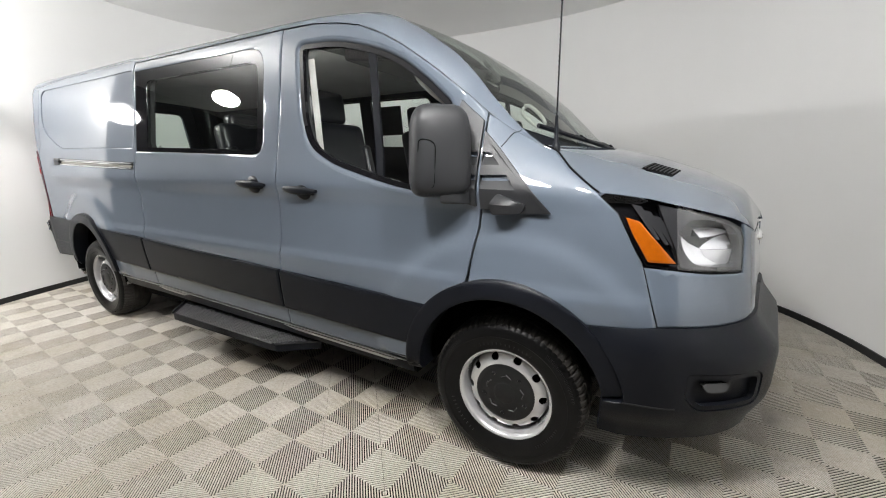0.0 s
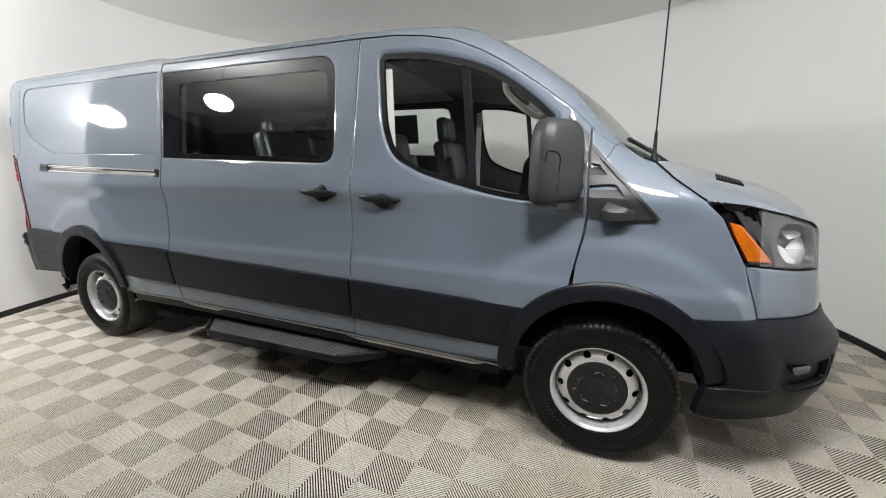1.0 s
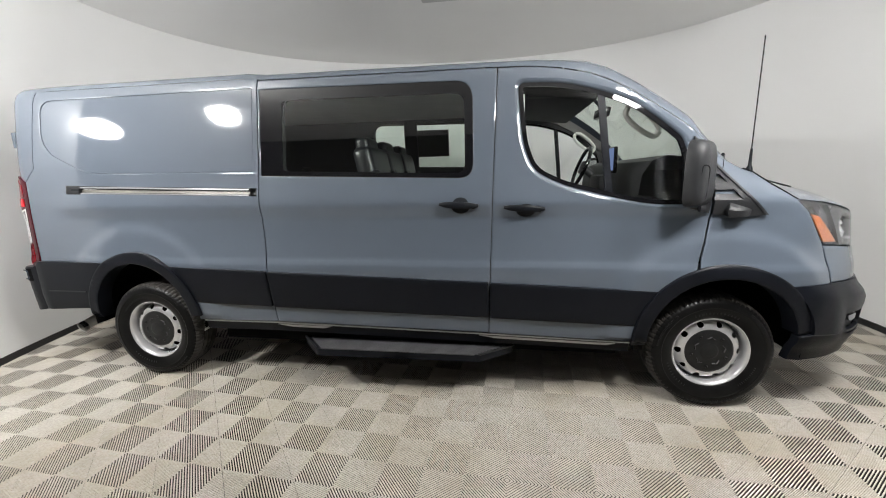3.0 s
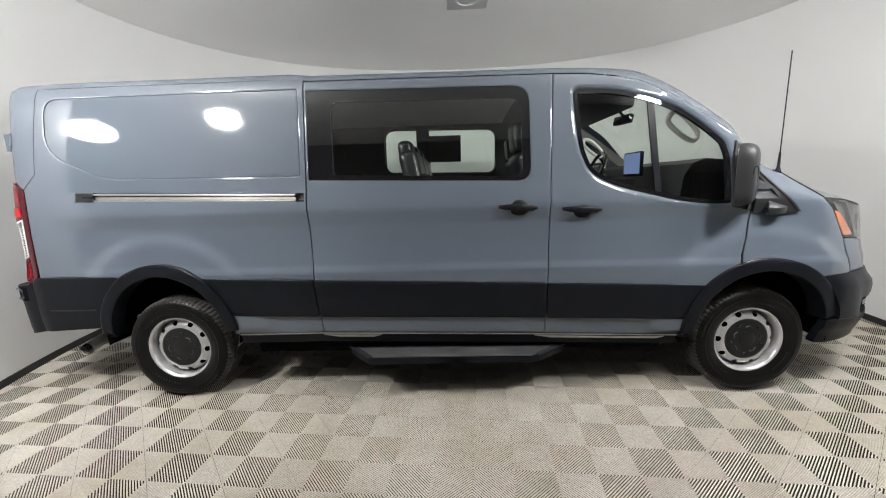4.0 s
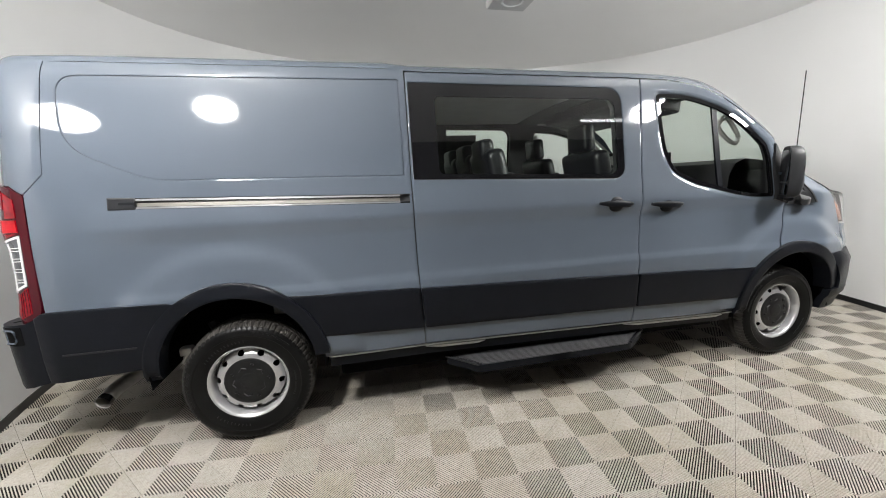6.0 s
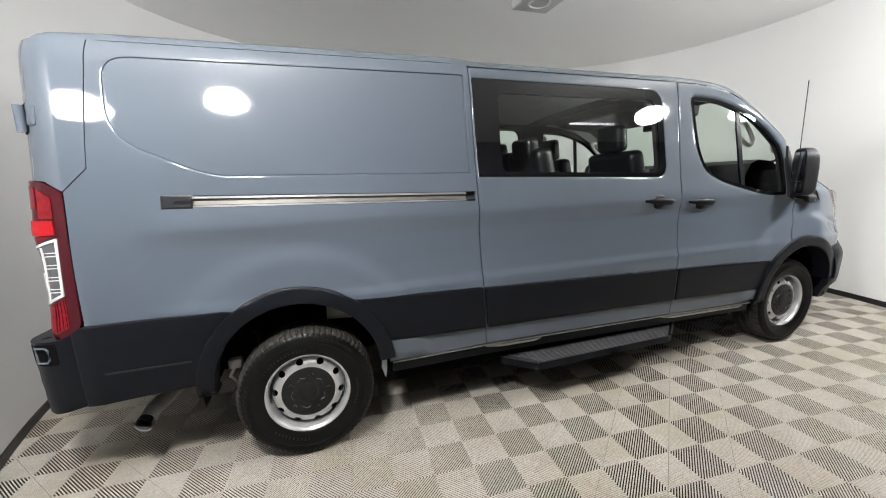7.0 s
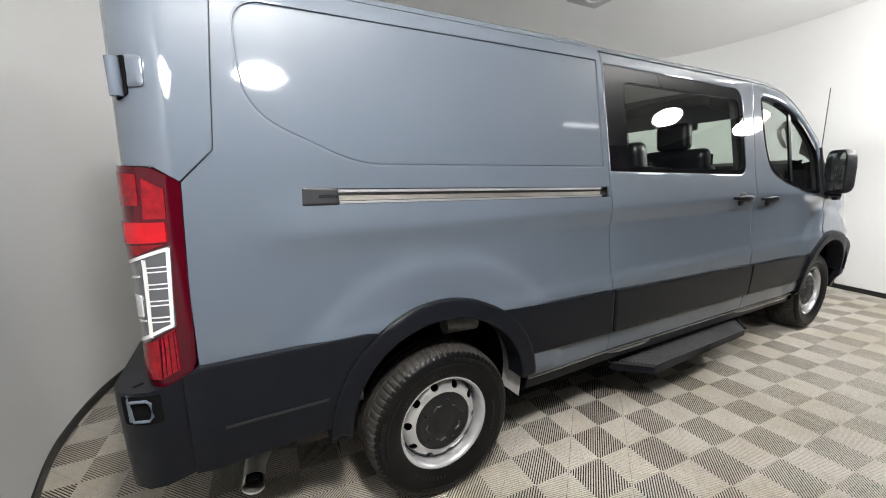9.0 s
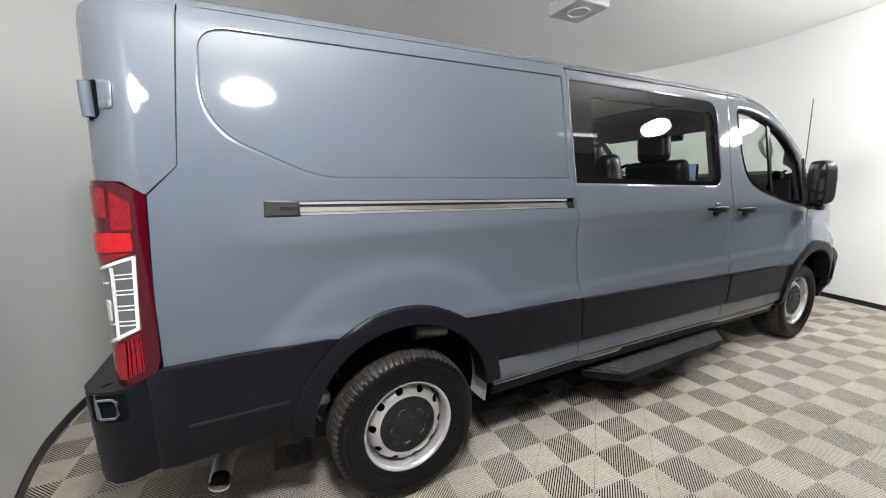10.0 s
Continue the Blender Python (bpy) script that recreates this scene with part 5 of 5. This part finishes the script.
# wheels
def wheel():
    def dish(x, z, d=0.0):
        r = math.hypot(x, z)
        return Vector((x, curve([(0.10, -0.026), (0.14, -0.0255), (0.158, -0.021), (0.174, -0.010), (0.186, 0.012), (0.193, 0.04)], r) + d, z))
    circ = lambda r, n=64, o=0: [(r * math.cos(2 * math.pi * (k + o) / n), r * math.sin(2 * math.pi * (k + o) / n)) for k in range(n)]
    holes = []
    for k in range(10):
        a = 2 * math.pi * (k + 0.25) / 10
        cx, cz = 0.167 * math.cos(a), 0.167 * math.sin(a)
        e = []
        for j in range(12):
            b = 2 * math.pi * j / 12
            u, v = 0.0155 * math.cos(b), 0.0185 * math.sin(b)
            e.append((cx + u * math.cos(a) - v * math.sin(a), cz + u * math.sin(a) + v * math.cos(a)))
        holes.append(e)
    w = part("wheel", sheet(circ(0.192), holes + [circ(0.10, 40)], dish, 0.012, 0.006), STEEL, None, "silver steel wheel with ten round holes")
    part("rim", lathe([(0.188, 0.14), (0.190, 0.040), (0.193, 0.016), (0.194, -0.004), (0.197, -0.030), (0.201, -0.040), (0.2035, -0.0425), (0.2105, -0.048), (0.2145, -0.0475), (0.2155, -0.040), (0.214, -0.02)], 96), STEEL, w)
    part("brake_drum", lathe([(0.0, 0.04), (0.172, 0.04), (0.174, 0.12)], 48), DARK, w)
    cap = part("hub_cap", lathe([(0.0, -0.034), (0.045, -0.034), (0.049, -0.0325), (0.053, -0.031), (0.113, -0.0315), (0.127, -0.030), (0.1355, -0.026), (0.138, -0.018)], 64), CAP, w, "black plastic hub cap")
    for k in range(5):
        a = 2 * math.pi * (k + 0.3) / 5
        b = bmesh.new()
        for sg in (-1, 1):
            add_box(b, -0.013, 0.013, -0.0375, -0.031, -0.0018, 0.0018, m=pose(0.090 * math.cos(a), 0, 0.090 * math.sin(a), 0, -math.degrees(a) + 90 + sg * 30) @ pose(sg * 0.012, 0, 0))
        part("cap_mark", b, MARK, cap, smooth=False)
        part("lug_cap", moved(lathe([(0.0, -0.039), (0.007, -0.039), (0.009, -0.031)], 12), pose(0.100 * math.cos(a + 0.63), 0, 0.100 * math.sin(a + 0.63))), CAP, cap)
    # tyre: y runs inwards from the outer bead
    P = [(0.205, -0.038), (0.216, -0.048), (0.222, -0.052), (0.240, -0.060), (0.262, -0.0665), (0.280, -0.0685), (0.283, -0.0705), (0.289, -0.0705), (0.292, -0.0690), (0.306, -0.0670), (0.322, -0.0600), (0.333, -0.0500), (0.341, -0.0400), (0.3465, -0.0250), (0.3485, -0.010), (0.3495, 0.008), (0.3415, 0.009), (0.3415, 0.017), (0.350, 0.018), (0.352, 0.046), (0.3435, 0.047), (0.3435, 0.055), (0.352, 0.056), (0.352, 0.084), (0.3435, 0.085), (0.3435, 0.093), (0.350, 0.094), (0.3495, 0.113), (0.3465, 0.140), (0.337, 0.160), (0.31, 0.173), (0.27, 0.178), (0.215, 0.155)]
    rows = []
    SEG = 288
    for k in range(SEG):
        a = 2 * math.pi * k / SEG
        row = []
        for i, (r, y) in enumerate(P):
            if 11 <= i <= 15 and k % 4 == 0:
                r -= 0.0055
            if i in (18, 19, 22, 23) and (k + i) % 6 == 0:
                r -= 0.005
            if i in (8, 9) and (k // 36) % 2 == 0 and k % 2 == 0:
                y -= 0.0012
            row.append((r * math.cos(a), y, r * math.sin(a)))
        rows.append(row)
    rows.append(rows[0])
    tyre = None
    for name, cut, mat in (("tyre", slice(0, 12), RUBBER), ("tread", slice(11, 30), TREAD), ("inner_sidewall", slice(29, 33), RUBBER)):
        bm = loft([r[cut] for r in rows])
        bmesh.ops.remove_doubles(bm, verts=bm.verts, dist=1e-5)
        bmesh.ops.recalc_face_normals(bm, faces=bm.faces)
        ob = part(name, bm, mat, w if tyre is None else tyre, "black rubber tyre" if tyre is None else "", angle=25)
        tyre = tyre or ob
    marks = bmesh.new()
    for a0, a1, r0, r1, n, lean in ((20, 62, 0.296, 0.312, 34, 0.25), (140, 182, 0.296, 0.312, 34, 0.25), (262, 304, 0.296, 0.312, 34, 0.25), (70, 128, 0.244, 0.262, 13, 0.0), (205, 250, 0.244, 0.262, 10, 0.0), (318, 352, 0.248, 0.258, 12, 0.0)):
        for k in range(n):
            a = radians(a0 + (a1 - a0) * k / n)
            rm = (r0 + r1) / 2
            y = lerp([(0.240, -0.060), (0.262, -0.0665), (0.280, -0.0685), (0.306, -0.0670), (0.322, -0.0600)], rm) - 0.0004
            add_box(marks, -(r1 - r0) / 2, (r1 - r0) / 2, -0.0009, 0.002, -0.0011 - (0.0016 if lean == 0 else 0), 0.0011 + (0.0016 if lean == 0 and k % 3 else 0), m=pose(rm * math.cos(a), y, rm * math.sin(a), 0, -math.degrees(a + lean)))
    tagged(part("sidewall_mark", marks, CAP, tyre, "raised sidewall hatching and bars", smooth=False), kind="stuff")
    return w


w0 = wheel()
spots = [(0.0, 0.112, 8), (-3.75, 0.112, -20)]
made = []
for x, y, turn in spots:
    made.append((x, y, 0, turn))
    made.append((x, WIDTH - y, 180, turn + 33))
for i, (x, y, rz, turn) in enumerate(made):
    m = pose(x, y, 0.352, 0, 0, rz) @ pose(0, 0, 0, 0, turn, 0)
    o = w0 if i == 0 else copy_thing(w0, m)
    o.matrix_basis = m
    o.parent = van

# interior
cf = bmesh.new()
add_box(cf, -3.20, -0.56, 0.09, WIDTH - 0.09, 0.56, 0.62)
add_box(cf, -4.56, -3.20, 0.52, WIDTH - 0.52, 0.62, 0.66)
add_box(cf, -0.56, -0.10, 0.52, WIDTH - 0.52, 0.62, 0.66)
part("cabin_floor", cf, TRIM, van, "dark cabin floor")
# one headliner in two tones: light painted into the rear, shade into the front
for stations, cloth, words in (([-4.6 + 0.36 * i for i in range(10)], HEADLINER, "headliner over the rear seats, paler to stand in for window light"), ([-1.358, -1.14, -0.92], TRIM, "headliner over the front seats, darkened to stand in for shade")):
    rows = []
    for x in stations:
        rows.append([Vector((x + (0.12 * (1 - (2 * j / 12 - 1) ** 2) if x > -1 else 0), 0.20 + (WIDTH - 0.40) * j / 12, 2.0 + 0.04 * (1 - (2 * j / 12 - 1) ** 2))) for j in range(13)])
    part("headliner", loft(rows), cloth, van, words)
part("bulkhead", box(-4.60, -4.56, 0.10, WIDTH - 0.10, 0.6, 1.42), TRIM, van)


def seat(x, y, width=0.50, rests=1, drop=0.0):
    c = bmesh.new()
    add_box(c, x - 0.02, x + 0.50, y - width / 2, y + width / 2, 0.86, 1.02, bevel=0.05, seg=3)
    add_box(c, x + 0.02, x + 0.42, y - width * 0.4, y + width * 0.4, 0.60, 0.88, bevel=0.03)
    s = part("seat", c, SEAT, van, "black vinyl seat with headrest")
    b = box(-0.065, 0.065, -width / 2, width / 2, 0.0, 0.655 + 0.25 * drop, bevel=0.06, seg=4)
    part("backrest", moved(b, pose(x, y, 0.96, 0, -12)), SEAT, s)
    for k in range(rests):
        yy = y + (k - (rests - 1) / 2) * 0.46
        h = box(-0.05, 0.05, -0.125, 0.125, 0.5 * drop, 0.20, bevel=0.046, seg=4)
        part("headrest", moved(h, pose(x - 0.145, yy, 1.60 - drop, 0, -6)), SEAT, s)
        for dy in (-0.05, 0.05):
            part("headrest_post", tube([(x - 0.13, yy + dy, 1.53 - drop), (x - 0.145, yy + dy, 1.62 - drop)], 0.007, 8), CHROME, s)
    for sg in (-1, 1):
        part("bolster", moved(box(-0.03, 0.085, -0.035, 0.035, 0.04, 0.50, bevel=0.03, seg=3), pose(x + 0.01, y + sg * (width / 2 - 0.035), 0.97, 0, -12)), SEAT, s)


seat(-1.25, 0.55)
seat(-1.16, 1.52)
for y in (0.94, 1.40, 0.50):
    seat(-2.04, y, 0.45, 1, 0.10)
dash = []
for i in range(9):
    y = 0.20 + (WIDTH - 0.40) * i / 8
    dash.append([Vector(p) for p in ((-0.44, y, 0.9), (-0.44, y, 1.16), (-0.41, y, 1.40), (-0.36, y, 1.480), (-0.28, y, 1.510), (-0.13, y, 1.495), (0.00, y, 1.425), (0.06, y, 1.2))])
part("dashboard", loft(dash), TRIM, van, "dark plastic dashboard")
part("centre_stack", box(-0.50, -0.32, 0.86, 1.18, 0.85, 1.40, bevel=0.03), TRIM, van)
sc = part("tablet_screen", moved(box(-0.012, 0.012, -0.148, 0.148, -0.098, 0.094, bevel=0.008), pose(-0.410, 0.915, 1.508, 0, 0, 1)), GLOSS_BLACK, van, "tablet with a lit blue screen")
part("screen_face", moved(box(-0.001, 0.001, -0.134, 0.134, -0.078, 0.084), pose(-0.410, 0.915, 1.508, 0, 0, 1) @ pose(-0.0135, 0, 0)), SCREEN, sc, "lit blue display", smooth=False)
part("screen_stem", tube([(-0.345, 1.07, 1.45), (-0.33, 1.10, 1.38)], 0.012, 8), PLASTIC, sc)
ringpts = []
for k in range(33):
    a = 2 * math.pi * k / 32
    ringpts.append(Vector((-0.506, 1.50, 1.47)) + Vector((0.066 * math.sin(a), 0.19 * math.cos(a), 0.168 * math.sin(a))))
wh = part("steering_wheel", tube(ringpts, 0.016, 10, cap=False), GLOSS_BLACK, van, "black steering wheel")
part("wheel_hub", moved(box(-0.02, 0.02, -0.08, 0.08, -0.06, 0.06, bevel=0.02), pose(-0.490, 1.50, 1.465, 0, 22)), TRIM, wh)
part("steering_column", tube([(-0.485, 1.50, 1.46), (-0.25, 1.50, 1.26)], 0.035, 12), TRIM, wh)
def smooth_loop(points, times=2):
    """A closed run of points with its corners cut."""
    pts = [Vector(p) for p in points]
    for _ in range(times):
        pts = [q for a, b in zip(pts, pts[1:] + pts[:1]) for q in (a.lerp(b, 0.25), a.lerp(b, 0.75))]
    return pts + pts[:1]


for put in (lambda p: p, flip):
    loop = [(-0.500, 0.175, 1.800), (-0.518, 0.215, 1.775), (-0.515, 0.235, 1.735), (-0.43, 0.240, 1.660), (-0.365, 0.235, 1.620), (-0.335, 0.235, 1.622), (-0.318, 0.230, 1.660), (-0.38, 0.225, 1.735), (-0.46, 0.215, 1.800), (-0.500, 0.210, 1.800)]
    part("grab_handle", tube([put(p) for p in smooth_loop(loop)], 0.015, 12), HANDLE_GREY, van, "grey grab handle on the windscreen pillar")
    lining = [[put(edge(s, d) + Vector((0.0, 0.026, -0.046))) for d in (0.005, 0.045, 0.090)] for s in [-1.1 + 0.06 * k for k in range(18)]]
    part("pillar_lining", loft(lining), LINING, van, "pale grey pillar lining")
for put in (lambda p: p, flip):
    part("seat_belt", loft([[put(Vector((-1.150 + dx, 0.205 - 0.05 * (z - 1.2), z))) for dx in (0.0, 0.024, 0.048)] for z in (1.02, 1.25, 1.5, 1.75, 1.88)]), HANDLE_GREY, van, "pale grey seat belt beside the door")
mir = part("rear_view_mirror", moved(box(-0.02, 0.02, -0.12, 0.12, -0.035, 0.035, bevel=0.012), pose(-0.46, MID, 1.87, 0, 10, 8)), GLOSS_BLACK, van, "rear-view mirror")
part("mirror_stem", tube([(-0.45, MID, 1.89), (-0.52, MID, 1.97)], 0.012, 8), PLASTIC, mir)
part("overhead_console", moved(box(-0.28, 0.26, -0.58, 0.58, -0.055, 0.05, bevel=0.03, seg=3), pose(-0.88, MID, 1.955, 0, 7)), TRIM, van, "dark overhead console")
for yy in (0.58, 1.48):
    part("sun_visor", moved(box(-0.10, 0.10, -0.22, 0.22, -0.01, 0.01, bevel=0.006), pose(-0.74, yy, 1.985, 0, 14)), TRIM, van, "dark sun visor")
part("window_sticker", sheet([(-2.13, 1.90), (-1.79, 1.90), (-1.79, 1.625), (-2.13, 1.625)], [], left(0.014), 0.1, 0.002, back=True), LABEL, van, "dark paper window sticker seen from inside")
part("window_divider", sheet([(-2.262, 1.97), (-2.125, 1.97), (-2.125, 1.50), (-2.262, 1.50)], [], left(0.03), 0.1, 0.03, back=True), TRIM, van, "dark window divider")
part("visor_label", moved(box(-0.05, 0.05, -0.10, 0.10, -0.001, 0.001), pose(-0.74, 0.60, 1.968, 0, 14)), LABEL, van)

# place every part in the van's frame
for o in van.children:
    o.matrix_parent_inverse = Matrix.Translation((-van.location.x, -van.location.y, 0))


# ---- ribbed floor tiles, laid corner-wise, their joints running between the small ring marks ----
TS, YAW, NODE = 0.2835, radians(-4.2), Vector((-2.188, -0.393))
RIBS = 25
LIP, DEEP = 0.0044, 0.0160


def tile_ribs():
    """Vertices and faces of one tile: four fans of ribs, each at right angles to its edge."""
    vs, fs, slot = [], [], []
    h = TS / 2 - 0.0008
    pitch = TS / RIBS
    half = 0.0026
    for q in range(4):
        ca, sa = math.cos(q * math.pi / 2), math.sin(q * math.pi / 2)
        for i in range(RIBS):
            u = -TS / 2 + pitch * (i + 0.5)
            if TS / 2 - abs(u) < 0.004:
                continue
            o = len(vs)
            ring = ((-half, -DEEP), (-half, -LIP), (-half, -0.0008), (-half + 0.0008, 0.0), (half - 0.0008, 0.0), (half, -0.0008), (half, -LIP), (half, -DEEP))
            for end in (0, 1):
                for x, z in ring:
                    y = h if end else min(h, abs(u + x) + 0.0003)
                    vs.append((ca * (u + x) - sa * y, sa * (u + x) + ca * y, z))
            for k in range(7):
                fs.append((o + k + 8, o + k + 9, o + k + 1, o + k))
                # slot 1 paints the shade low in the grooves
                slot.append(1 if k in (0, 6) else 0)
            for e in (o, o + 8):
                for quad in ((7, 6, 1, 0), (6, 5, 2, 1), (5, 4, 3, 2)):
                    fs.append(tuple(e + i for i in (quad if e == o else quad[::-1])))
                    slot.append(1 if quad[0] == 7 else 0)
    return vs, fs, slot


rv, rf, rslot = tile_ribs()
tile_mesh = bpy.data.meshes.new("floor_tile")
tile_mesh.from_pydata(rv, [], rf)
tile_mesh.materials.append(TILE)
tile_mesh.materials.append(TILE_GROOVE_SHADE)
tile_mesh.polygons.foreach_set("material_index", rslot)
U = Vector((math.cos(YAW + math.pi / 4), math.sin(YAW + math.pi / 4)))
V = Vector((-U.y, U.x))
spots = []
for i in range(-40, 41):
    for j in range(-40, 41):
        c = NODE + U * TS * (i + 0.5) + V * TS * (j + 0.5)
        if not (-7.35 < c.x < 4.35 and -2.9 < c.y < 4.6):
            continue
        dx, dy = abs(c.x - CX) / (RX + 0.16), (c.y - CY)
        if dy > -1.9 and dx ** 2.2 + (max(0, dy) / (RB + 0.16)) ** 2.2 > 1.0:
            continue
        spots.append(c)
near = lambda c: math.hypot((c.x + 1.9) / 1.6, (c.y + 0.75) / 1.0)
spots.sort(key=near)
for c in spots[:300]:
    o = new("floor_tile", tile_mesh)
    o.matrix_basis = pose(c.x, c.y, 0.0, 0, 0, math.degrees(YAW) + 45)
    o.parent = floor
av, af = [], []
base_v = np.array(rv)
ca, sa = math.cos(YAW + math.pi / 4), math.sin(YAW + math.pi / 4)
rot = np.stack([base_v[:, 0] * ca - base_v[:, 1] * sa, base_v[:, 0] * sa + base_v[:, 1] * ca, base_v[:, 2]], 1)
for k, c in enumerate(spots[300:]):
    av.append(rot + np.array([c.x, c.y, 0.0]))
    af += [tuple(i + len(rv) * k for i in f) for f in rf]
far_mesh = bpy.data.meshes.new("floor_tiles_far")
far_mesh.from_pydata(np.concatenate(av).tolist(), [], af)
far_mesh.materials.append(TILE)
far_mesh.materials.append(TILE_GROOVE_SHADE)
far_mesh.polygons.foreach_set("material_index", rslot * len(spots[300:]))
far = tagged(new("floor_tiles_far", far_mesh), kind="stuff")
far.parent = floor
